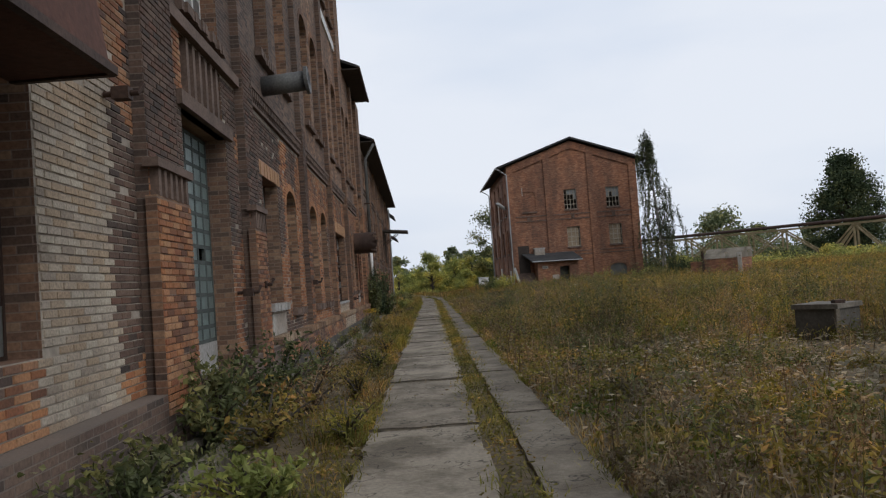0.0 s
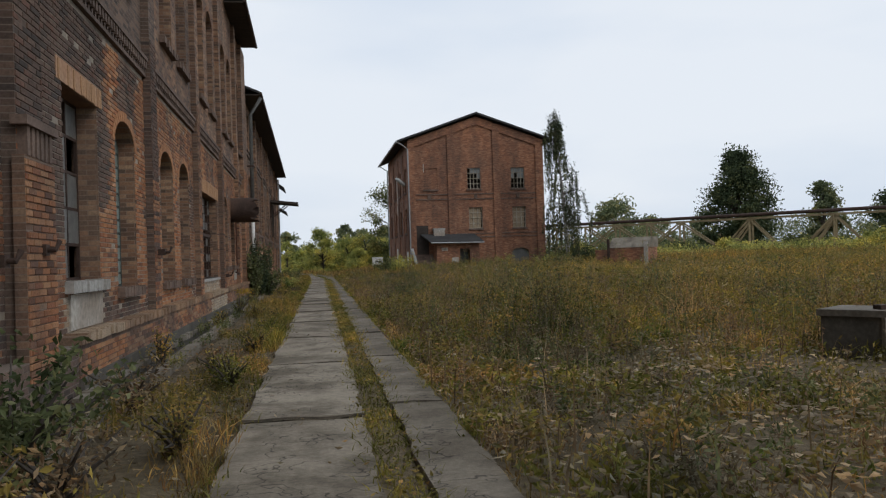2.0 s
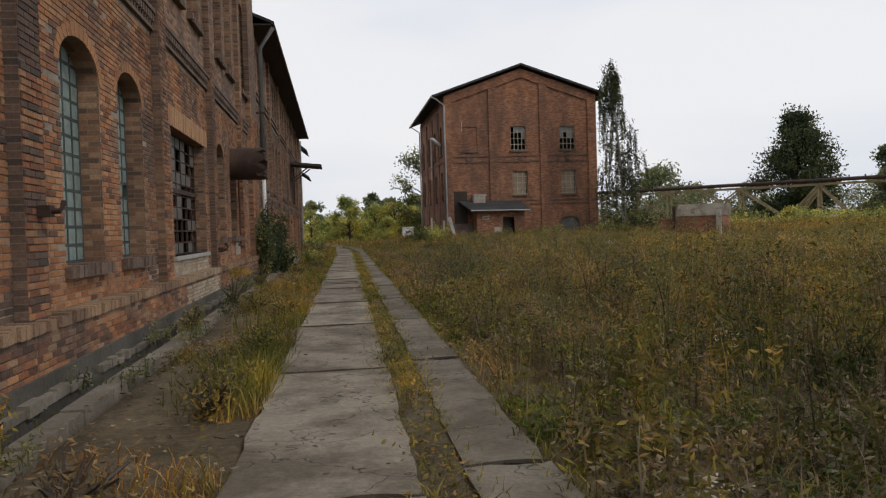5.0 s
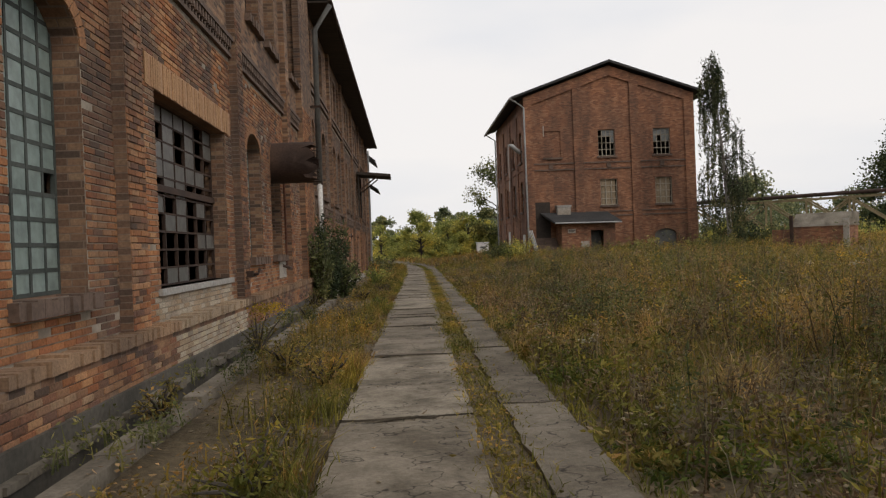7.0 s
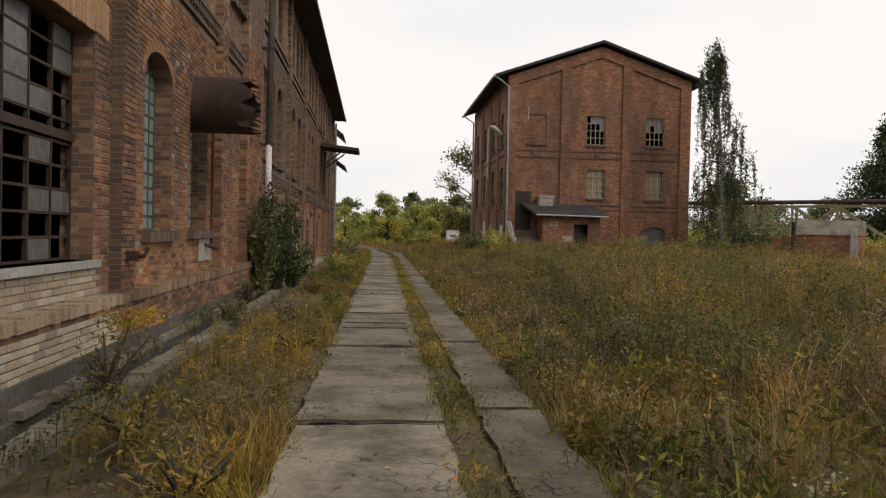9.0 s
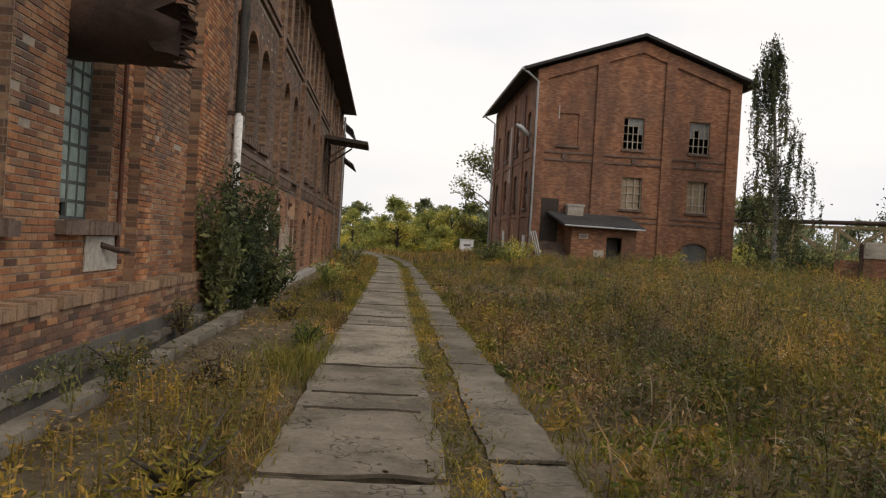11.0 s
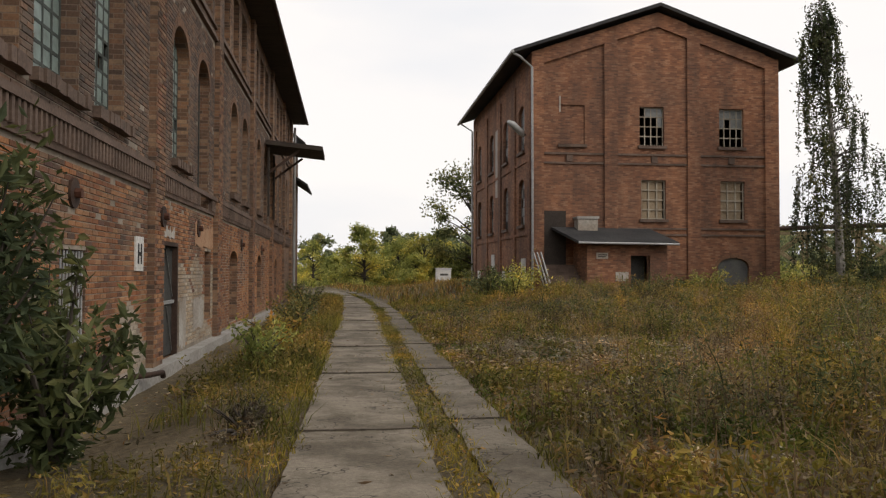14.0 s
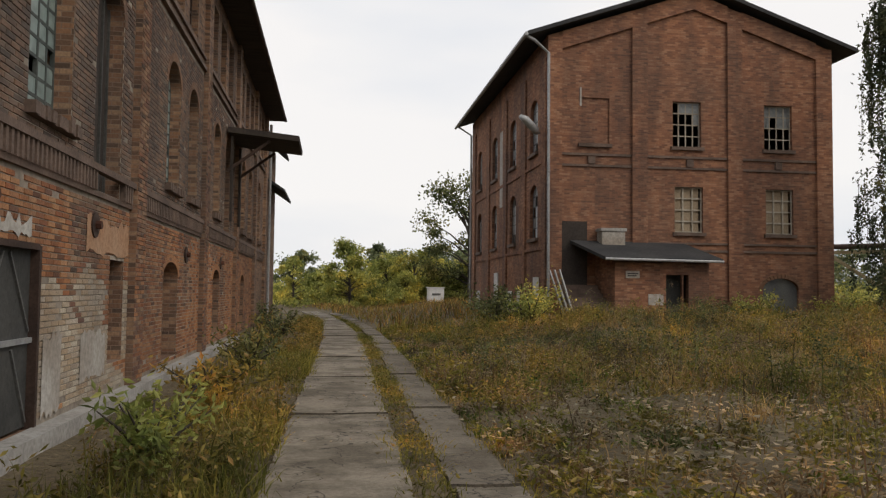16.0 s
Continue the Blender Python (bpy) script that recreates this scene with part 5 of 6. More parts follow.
def meadow_points(n, reach, power, y0=-4, y1=100):
    y = rng.uniform(y0, y1, n)
    x = edge_of_meadow(y) + rng.uniform(0, 1, n) ** power * reach
    keep = ~((x > 7.2) & (x < 18.2) & (y > 62.8) & (y < 80.5))
    bare = (((x - 4.4) / 2.6) ** 2 + ((y - 9.5) / 5) ** 2 < 1) | (((x - 4.5) / 2.2) ** 2 + ((y - 45) / 3.0) ** 2 < 1)
    keep &= ~bare | (rng.uniform(size=n) < 0.55)
    return x[keep], y[keep]


def height_near(x, y, lo, hi):
    d = x - edge_of_meadow(y)
    t = np.clip(d / 3.2, 0, 1)
    bare = np.exp(-(((x - 4.4) / 3.2) ** 2 + ((y - 9.5) / 6) ** 2) ** 2) + np.exp(-(((x - 4.5) / 2.6) ** 2 + ((y - 45) / 3.5) ** 2) ** 2)
    return (1 - 0.42 * np.clip((y - 44) / 12, 0, 1)) * (lo + (hi - lo) * t) * (0.65 + 0.7 * patchy(x, y, 0.6, 5)) * (1 - 0.62 * np.clip(bare, 0, 1))


def stuff(name, geo, mat, label, category):
    whole(name, geo, mat, label, category, kind="stuff")


# dry grass of the yard: near, then far
x, y = meadow_points(105000, 14, 1.4, -4, 66)
m = patchy(x, y, 0.9, 1) > rng.uniform(0.0, 0.8, len(x))
stuff("dry_grass", blades(on_ground(x[m], y[m]), height_near(x[m], y[m], 0.12, 0.36) * rng.uniform(0.4, 1.3, m.sum()), 0.009, 0.8), m_grass_dry, "brown dry meadow grass gone to seed", "grass")
g1 = blades(on_ground(x[~m], y[~m]), height_near(x[~m], y[~m], 0.12, 0.34) * rng.uniform(0.4, 1.3, (~m).sum()), 0.011, 0.8)
stuff("green_grass", g1, m_grass_green, "olive green meadow grass among dry stalks", "grass")
x, y = meadow_points(60000, 50, 1.0, 4, 105)
m = (x > 9) | (y > 62)
x, y = x[m], y[m]
m = patchy(x, y, 0.3, 2) > rng.uniform(0.0, 0.65, len(x))
lump = 0.6 + 0.8 * patchy(x, y, 0.5, 3)
stuff("dry_grass", blades(on_ground(x[m], y[m]), rng.uniform(0.2, 0.6, m.sum()) * lump[m], 0.03, 0.6), m_grass_dry, "tall straw-coloured grass in the distance", "grass")
stuff("green_grass", blades(on_ground(x[~m], y[~m]), rng.uniform(0.18, 0.5, (~m).sum()) * lump[~m], 0.035, 0.6), m_grass_green, "green weeds and grass in the distance", "grass")


def clumped(n, reach, spread, per, y0, y1, power=1.2):
    """Plant places gathered in clumps over the meadow."""
    cx_, cy_ = meadow_points(n, reach, power, y0, y1)
    k = rng.poisson(per, len(cx_)) + 2
    x_ = np.repeat(cx_, k) + rng.normal(0, spread, k.sum())
    y_ = np.repeat(cy_, k) + rng.normal(0, spread, k.sum())
    tall = np.repeat(rng.uniform(0.5, 1.0, len(cx_)) + 0.9 * rng.uniform(0, 1, len(cx_)) ** 3, k) * rng.uniform(0.6, 1.1, k.sum())
    ok = (x_ > edge_of_meadow(y_)) & ~((x_ > 7.2) & (x_ < 18.2) & (y_ > 62.6))
    return x_[ok], y_[ok], tall[ok]


def weeds(x, y, h, per, size, mat, name, label, heads=None, head_mat=None, head_name="", head_label="", head_share=0.2, flat=0.25):
    """Stalks set with leaves; some of them end in a flower head."""
    p = on_ground(x, y)
    n = len(p)
    stalk = blades(p, h * 1.02, 0.012, 0.25)
    tip = stalk[0].reshape(-1, 5, 3)
    t = rng.uniform(0.12, 1, (n, per))
    b0 = (tip[:, 0] + tip[:, 1]) / 2
    mid, top = (tip[:, 2] + tip[:, 3]) / 2, tip[:, 4]
    pos = np.where(t[..., None] < 0.55, b0[:, None] + (mid - b0)[:, None] * (t / 0.55)[..., None], mid[:, None] + (top - mid)[:, None] * ((t - 0.55) / 0.45)[..., None])
    pos = pos + rng.normal(size=pos.shape) * (size * 0.75, size * 0.75, size * 0.3)
    lv = leaf_cloud(pos.reshape(-1, 3), size, size * 0.33, 0.15, flat)
    tri = np.concatenate([lv[1][:, [0, 1, 2]], lv[1][:, [0, 2, 3]]], 0)
    stuff(name, join(stalk, (lv[0], tri)), mat, label, "weeds")
    if heads:
        m = rng.uniform(size=n) < head_share
        c = top[m][:, None] + rng.normal(size=(m.sum(), heads, 3)) * (size * 0.55, size * 0.55, size * 0.4)
        stuff(head_name, leaf_cloud(c.reshape(-1, 3), size * 0.32, size * 0.2, 0, 0.6), head_mat, head_label, "flowers")


x, y, tall = clumped(1000, 15, 0.22, 9, 0, 66)
weeds(x, y, height_near(x, y, 0.25, 0.62) * tall, 16, 0.078, m_weed, "meadow_weeds", "knee-high leafy weeds turning brown", 26, m_umbel, "white_umbels", "small white umbel flowers above the weeds", 0.012)
x, y, tall = clumped(520, 13, 0.3, 10, 1, 64)
weeds(x, y, height_near(x, y, 0.28, 0.66) * tall, 17, 0.075, m_grass_green, "green_weeds", "dark green bushy weed clumps", 26, m_umbel, "white_umbels", "white daisy-like flowers above green weeds", 0.02)
x, y, tall = clumped(700, 10, 0.22, 9, 1, 60)
weeds(x, y, height_near(x, y, 0.3, 0.7) * tall, 24, 0.05, m_litter, "withered_stalks", "withered reddish-brown seed stalks in clumps")
x, y, tall = clumped(620, 34, 0.4, 8, 14, 66, 0.9)
m = (patchy(x, y, 0.3, 9) > 0.35) & (x > 3.2)
x, y, tall = x[m], y[m], tall[m]
weeds(x, y, height_near(x, y, 0.4, 0.75) * tall, 14, 0.09, m_weed, "goldenrod_plants", "clumps of fading goldenrod in the meadow", 30, m_gold, "goldenrod_flowers", "yellow goldenrod flower heads", 0.4)
x, y, tall = clumped(900, 45, 0.6, 6, 20, 98, 0.8)
m = x > 9
weeds(x[m], y[m], 0.55 * tall[m], 12, 0.14, m_weed, "meadow_weeds", "tall weeds across the far yard")
# tall dark herbs that stand above the meadow in clumps
x, y, tall = clumped(300, 12, 0.3, 7, 3, 62, 1.1)
m = x > edge_of_meadow(y) + 0.7
x, y, tall = x[m], y[m], tall[m]
weeds(x, y, height_near(x, y, 0.45, 0.95) * tall, 26, 0.06, m_leaf_shrub, "tall_herbs", "tall dark green herbs standing above the meadow", 40, m_litter, "seed_heads", "dark brown seed heads of tall herbs", 0.6)
# arching tufts of blond grass
tx, ty = meadow_points(520, 16, 1.1, 2, 64)
k = rng.integers(35, 80, len(tx))
x = np.repeat(tx, k) + rng.normal(0, 0.09, k.sum())
y = np.repeat(ty, k) + rng.normal(0, 0.09, k.sum())
h_ = np.repeat(rng.uniform(0.6, 1.15, len(tx)) * height_near(tx, ty, 0.3, 0.75), k) * rng.uniform(0.55, 1.1, k.sum())
stuff("blond_tufts", blades(on_ground(x, y), h_, 0.007, 0.75), m_blond, "arching tufts of blond bleached grass", "grass")
# fresh low green patches beside the track
x, y, tall = clumped(330, 4.5, 0.2, 9, 1, 62, 1.3)
weeds(x, y, height_near(x, y, 0.12, 0.3) * tall, 14, 0.07, m_fresh, "low_green_weeds", "low fresh green weeds near the track")
# dark withered stalks by the track
x, y = meadow_points(2200, 6, 1.0, 2, 50)
weeds(x, y, rng.uniform(0.25, 0.6, len(x)), 12, 0.05, m_litter, "withered_stalks", "withered brown stalks with curled leaves")

# pale litter on the bare ground
n = 3000
yy = rng.uniform(3, 50, n)
xx = edge_of_meadow(yy) + rng.uniform(-0.1, 6, n)
m = patchy(xx, yy, 0.8, 12) > rng.uniform(0.2, 1.0, n)
bx, by = rng.normal(4.4, 1.6, 3800), rng.normal(9.5, 3.2, 3800)
ux, uy = rng.normal(4.4, 1.4, 1800), rng.normal(45, 2.0, 1800)
lx, ly = np.concatenate([xx[m], bx, ux]), np.concatenate([yy[m], by, uy])
k_ = lx > edge_of_meadow(ly) - 0.1
p = on_ground(lx[k_], ly[k_]) + (0, 0, 0.1)
p[:, 2] += rng.uniform(0, 0.07, len(p))
stuff("leaf_litter", leaf_cloud(p, 0.085, 0.05, 0, 0.85), m_litter_pale, "pale dead leaves and stone chips on bare ground", "litter")

# verge between wall and track
n = 46000
y = rng.uniform(-4, 76, n)
edge = 0.0125 * (y - 12) - np.where(y > 56, 0.0022 * (y - 56) ** 2, 0) - 0.5
x = edge - np.abs(rng.normal(0, 0.26, n)) + rng.uniform(-0.05, 0.08, n)
far = y > 37
x = np.where(far & (rng.uniform(size=n) < 0.5), edge - rng.uniform(0, 1.5, n), x)
m = (patchy(x, y, 1.6, 21) > rng.uniform(0.1, 0.8, n)) & (x > -2.2)
x, y = x[m], y[m]
q = patchy(x, y, 0.9, 23) > rng.uniform(0.2, 0.8, len(x))
hh = rng.uniform(0.05, 0.3, len(x)) * (0.35 + 1.5 * patchy(x, y, 1.3, 24) ** 1.5)
stuff("green_grass", blades(on_ground(x[q], y[q]), hh[q], 0.009, 0.6), m_grass_green, "green grass tufts along the concrete track", "grass")
hh = np.where(y > 27, hh * 0.7, hh)
stuff("dry_grass", blades(on_ground(x[~q], y[~q]), hh[~q] * 0.75, 0.008, 0.7), m_grass_dry, "dry brown grass along the concrete track", "grass")
n = 7000
y = rng.uniform(-3, 60, n)
x = rng.uniform(-1.6, -0.5, n) + 0.0125 * (y - 12) * 0.5
m = patchy(x, y, 1.3, 31) > rng.uniform(0.3, 1.0, n)
x, y = x[m], y[m]
weeds(x, y, rng.uniform(0.08, 0.36, len(x)) * (0.4 + patchy(x, y, 1.6, 32)), 12, 0.045, m_weed, "verge_weeds", "low weeds growing on the verge by the wall", 12, m_umbel, "white_umbels", "tiny white flowers on the verge", 0.03)
n = 1300
y = rng.uniform(-3, 37, n)
x = np.where(rng.uniform(size=n) < 0.6, rng.normal(-1.72, 0.06, n), rng.normal(-2.12, 0.05, n))
m = (patchy(x, y, 1.3, 33) > 0.8)
weeds(x[m], y[m], rng.uniform(0.08, 0.3, m.sum()), 12, 0.05, m_leaf_shrub, "wall_foot_weeds", "dark green weeds rooted along the drain")
n = 1500
y = rng.uniform(38, 70, n)
x = 0.0125 * (y - 12) - np.where(y > 56, 0.0022 * (y - 56) ** 2, 0) - 0.55 - np.abs(rng.normal(0, 0.6, n))
m = (x > -2.1) & (patchy(x, y, 0.9, 35) > rng.uniform(0.1, 0.8, n))
weeds(x[m], y[m], rng.uniform(0.15, 0.45, m.sum()), 16, 0.07, m_weed, "verge_weeds", "tangled brown-green weeds before the mill")
# strip between the slabs
n = 34000
y = rng.uniform(-4, 78, n)
x = 0.0125 * (y - 12) - np.where(y > 56, 0.0022 * (y - 56) ** 2, 0) + rng.normal(0.625, 0.11, n)
m = patchy(x, y, 1.5, 41) > rng.uniform(0.0, 0.7, n)
p = on_ground(x[m], y[m]) + (0, 0, 0.03)
stuff("green_grass", blades(p, rng.uniform(0.03, 0.12, len(p)), 0.009, 0.9), m_grass_green, "short grass between the two slab rows", "grass")
n = 6500
y = rng.uniform(-3, 60, n)
x = 0.0125 * (y - 12) + rng.normal(0.62, 0.1, n)
p = on_ground(x, y) + (0, 0, 0.07)
p[:, 2] += rng.uniform(0, 0.05, n)
stuff("strip_weeds", leaf_cloud(p, 0.045, 0.022, 0, 0.6), m_weed, "small weed leaves between the slab rows", "weeds")
# tufts in the joints and along the slab edges
n = 16000
y = rng.uniform(-3, 60, n)
side = rng.choice([-0.5, -0.5, 0.5, 0.74, 1.2, 1.2], n)
x = 0.0125 * (y - 12) + side + rng.normal(0, 0.055, n)
m = patchy(x, y, 1.8, 51) > rng.uniform(0.3, 0.9, n)
p = on_ground(x[m], y[m]) + (0, 0, 0.05)
stuff("green_grass", blades(p, rng.uniform(0.03, 0.12, len(p)), 0.008, 0.9), m_grass_green, "grass tufts creeping over the slab edges", "grass")
# litter on verge and slabs
n = 15000
y = rng.uniform(-2, 56, n)
x = rng.uniform(-1.75, 1.5, n)
cx = x - 0.0125 * (y - 12)
m = ((cx < -0.45) & (rng.uniform(size=n) < 0.8)) | (rng.uniform(size=n) < 0.035)
p = np.stack([x[m], y[m], np.where(np.abs(cx[m]) < 0.47, 0.024, 0.012)], 1)
h_ = len(p) // 3
stuff("leaf_litter", leaf_cloud(p[:h_], 0.05, 0.03, 0, 0.92), m_litter_pale, "pale chips and dead leaves on the verge", "litter")
stuff("leaf_litter", leaf_cloud(p[h_:], 0.07, 0.025, 0, 0.9), m_litter, "brown dead leaves and chips scattered on the verge", "litter")


def shrub(name, base, size, count, leaf, mat, label, category="shrub", stems=9, width=0.4, down=0.2):
    """Stems fanning from the base with leaves gathered along them."""
    if base[0] < -1 and base[1] > 39:
        base = (base[0], base[1], base[2] - 0.16)
    o = thing(name, base, label, category)
    b = Vector(base)
    pts = []
    for i in range(stems):
        g = Geo()
        a = 2 * math.pi * i / stems + rng.uniform(-0.3, 0.3)
        r = rng.uniform(0.2, 1.3)
        top = b + Vector((math.cos(a) * size[0] * r, math.sin(a) * size[1] * r, size[2] * rng.uniform(0.4, 1.05)))
        mid = b.lerp(top, 0.5) + Vector((0, 0, size[2] * 0.12))
        g.tube([b, mid, top], [0.02 + 0.012 * size[2] / 3, 0.014, 0.004], 5, False)
        part("stem", g, m_bark, o)
        k = count // stems
        t = rng.uniform(0.12, 1.05, k)[:, None]
        line = np.array(b) * (1 - t) ** 2 + 2 * np.array(mid) * t * (1 - t) + np.array(top) * t ** 2
        pts.append(line + rng.normal(size=(k, 3)) * (np.array(size) * 0.1 + 0.02) * rng.uniform(0.5, 1.3))
    c = np.concatenate(pts)
    c = c[c[:, 2] > base[2] - 0.03]
    part("foliage", leaf_cloud(c, leaf, leaf * width, down, 0.2), mat, o)
    return o


wall_shrub = shrub("wall_shrub", (X0 + 0.5, 37.7, -0.05), (0.5, 0.7, 2.2), 4600, 0.13, m_leaf_dark, "tall leafy shrub growing against the brick wall", stems=22, width=0.3)
shrub("wall_shrub", (X0 + 0.4, 36.5, -0.05), (0.35, 0.6, 1.9), 2000, 0.14, m_leaf_shrub, "broad leafy shrub over the end of the wall drain", stems=20, width=0.34)
shrub("wall_shrub", (X0 + 0.8, 38.6, -0.05), (0.5, 0.6, 1.3), 1500, 0.14, m_leaf_shrub, "low spreading part of the wall shrubbery", stems=16, width=0.34)
shrub("wall_shrub", (X0 + 0.4, 39.5, -0.05), (0.3, 0.6, 1.5), 900, 0.12, m_leaf_shrub, "leafy shrub beside the mill wall", stems=12, width=0.3)
shrub("bramble", (-1.75, 9.6, -0.05), (0.55, 1.1, 0.75), 1500, 0.08, m_leaf_shrub, "dark bramble bush before the gate", stems=16, width=0.5)
shrub("bramble", (-1.5, 7.6, -0.05), (0.5, 0.9, 0.42), 900, 0.07, m_weed, "low brambles over dry twigs by the wall", stems=14, width=0.5)
shrub("bramble", (-2.0, 6.0, -0.05), (0.35, 0.7, 0.4), 700, 0.07, m_leaf_shrub, "low bramble at the foot of the pier", stems=10, width=0.5)
shrub("bramble", (-2.0, 7.9, -0.05), (0.4, 0.8, 0.85), 1700, 0.085, m_leaf_shrub, "dense dark bramble against the pier by the gate", stems=20, width=0.5)
shrub("bramble", (-1.85, 5.0, -0.05), (0.35, 0.7, 0.45), 1000, 0.075, m_leaf_shrub, "dark bramble over the wall drain", stems=14, width=0.5)
shrub("bramble", (-1.3, 9.0, -0.05), (0.4, 0.9, 0.45), 900, 0.06, m_litter, "withered brown bramble by the wall", stems=18, width=0.4)
shrub("bramble", (-1.55, 12.2, -0.05), (0.4, 1.0, 0.4), 900, 0.06, m_litter, "withered brown undergrowth beside the drain", stems=16, width=0.4)
for bx_, by_, hz, mt in ((-0.75, 7.4, 0.3, m_grass_green), (-0.85, 10.2, 0.38, m_weed), (-0.8, 13.2, 0.34, m_grass_green), (-1.1, 14.6, 0.3, m_litter), (-0.75, 16.8, 0.3, m_weed), (-0.7, 20.0, 0.25, m_grass_green), (-0.65, 23.6, 0.28, m_weed), (-1.2, 24.8, 0.3, m_weed), (-0.6, 28.5, 0.24, m_grass_green), (-1.0, 31.2, 0.26, m_litter), (-0.5, 34.0, 0.24, m_fresh), (-1.0, 36.6, 0.3, m_weed), (-0.55, 39.5, 0.26, m_litter)):
    shrub("verge_clump", (bx_, by_, -0.05), (0.22, 0.75, hz), 800, 0.06, mt, "bushy clump of weeds beside the concrete track", "weeds", stems=22, width=0.3)
shrub("nettle_clump", (-1.1, 5.2, -0.05), (0.4, 0.5, 0.34), 700, 0.08, m_leaf_bush, "light green nettles on the verge", stems=14, width=0.5)
shrub("nettle_clump", (-0.95, 44.2, -0.05), (0.35, 0.8, 0.55), 1100, 0.1, m_leaf_bush, "fresh green tall herbs beside the track", stems=16, width=0.35)
shrub("nettle_clump", (-1.35, 42.6, -0.05), (0.3, 0.6, 0.3), 500, 0.09, m_weed, "low green herbs on the verge", stems=10, width=0.35)
for i, (bx_, by_, hz) in enumerate(((-1.0, 47.5, 0.5), (-0.9, 51, 0.7), (-1.2, 54.5, 0.7), (-1.0, 58.5, 0.8), (-1.6, 63, 0.8), (-2.0, 68, 0.9))):
    shrub("herb_clump", (bx_, by_, -0.05), (0.5, 1.2, hz), 900, 0.11, m_leaf_shrub if i % 2 else m_weed, "dark green herbs along the far verge", stems=14, width=0.35)
for bx_, by_, hz in ((-1.85, 22.3, 0.35), (-1.75, 26.0, 0.55), (-1.95, 15.8, 0.45), (-1.8, 31.5, 0.3), (-2.0, 34.4, 0.4)):
    shrub("herb_clump", (bx_, by_, -0.05), (0.25, 0.4, hz), 420, 0.06, m_weed, "dusty green herb in the wall drain", stems=10, width=0.3)
for bx_, by_ in ((-1.7, 26.1), (-1.6, 26.4)):
    c = np.array([[bx_, by_, 0.55]]) + rng.normal(size=(160, 3)) * (0.09, 0.09, 0.04)
    whole("goldenrod", leaf_cloud(c, 0.035, 0.022), m_gold, "yellow goldenrod bloom by the wall drain", "flower", kind="stuff")
for i, (bx_, by_, hz) in enumerate(((6.2, 61.8, 1.0), (5.4, 63.2, 1.0), (6.6, 63.5, 1.2), (12.6, 62.6, 0.7), (14.3, 63.8, 0.9), (13.4, 63.6, 0.6), (17.3, 63.6, 0.9), (6.0, 66.5, 1.1))):
    shrub("bush", (bx_, by_, 0.35), (0.9, 0.9, hz), 1100, 0.13, m_leaf_shrub if i % 2 else m_leaf_bush, "dark green bush at the foot of the storehouse", "bush", stems=14)


def crown_tree(name, base, height, radius, count, leaf, mat, label, seed, low=0.2, squash=1.0, blobs=26, cone=False):
    """Trunk, limbs and clumps of leaves with gaps between them."""
    r = np.random.default_rng(seed)
    o = thing(name, base, label, "tree")
    b = np.array(base, float)
    g = Geo()
    lean = r.normal(size=2) * height * 0.03
    topp = b + (lean[0], lean[1], height * 0.8)
    g.tube([b, b + (lean[0] * 0.3, lean[1] * 0.3, height * 0.35), topp], [height * 0.026, height * 0.018, height * 0.005], 8)
    trunk = part("trunk", g, m_bark, o)
    cs = []
    for i in range(blobs):
        t = low + (1.0 - low) * (i + r.uniform(0, 1)) / blobs
        prof = math.sin(math.pi * min(1, (t - low) / (1.0 - low) * 0.75 + 0.22)) ** 0.7
        if cone:
            prof = min(1.0, 0.75 + (t - low)) * (1.02 - (t - low) / (1 - low)) ** 0.55
        a = r.uniform(0, 6.28)
        q = radius * prof * r.uniform(0.2, 1.0) ** 0.7
        c = b + (math.cos(a) * q + lean[0] * t, math.sin(a) * q * squash + lean[1] * t, height * t * 0.94)
        root = b + (lean[0] * t * 0.5, lean[1] * t * 0.5, height * max(0.12, t * 0.62))
        part("limb", Geo().tube([root, (root + c) / 2 + (0, 0, height * 0.02), c], [height * 0.009, height * 0.005, height * 0.002], 5, False), m_bark, o)
        k = count // blobs
        e = radius * r.uniform(0.18, 0.42)
        w = r.normal(size=(k, 3))
        w = w / np.linalg.norm(w, axis=1, keepdims=True) * r.uniform(0, 1, (k, 1)) ** 0.6
        cs.append(c + w * (e, e, e * 0.7) * r.uniform(0.75, 1.25, (k, 1)))
    part("crown", leaf_cloud(np.concatenate(cs), leaf, leaf * 0.6, 0.15), mat, o)
    return o


crown_tree("broadleaf_tree", (53.5, 100, 0.8), 13.0, 5.6, 30000, 0.36, m_leaf_dark, "large dark green broadleaf tree behind the pipe bridge", 1, 0.02, blobs=75, cone=True)
crown_tree("broadleaf_tree", (68, 104, 0.8), 9.3, 3.6, 8000, 0.4, m_hazy, "grey-green tree at the yard's edge", 2, 0.0, blobs=34, cone=True)
crown_tree("broadleaf_tree", (76, 100, 0.8), 9.2, 4.2, 9000, 0.4, m_leaf_dark, "dark round tree at the yard's edge", 3, 0.0, blobs=36)
crown_tree("broadleaf_tree", (85, 98, 0.8), 8.4, 5.0, 10000, 0.4, m_leaf_dark, "dark broad tree at the yard's edge", 4, 0.0, blobs=40)
crown_tree("broadleaf_tree", (10.6, 99, 0.3), 10.2, 4.4, 9000, 0.26, m_leaf_shrub, "spreading tree standing behind the storehouse", 5, 0.2, blobs=34)
crown_tree("broadleaf_tree", (13.5, 93, 0.3), 6.5, 3.2, 4000, 0.3, m_leaf_dark, "dark tree behind the storehouse", 6, 0.1)
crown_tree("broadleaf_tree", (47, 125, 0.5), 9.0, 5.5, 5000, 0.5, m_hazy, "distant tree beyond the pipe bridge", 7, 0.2)
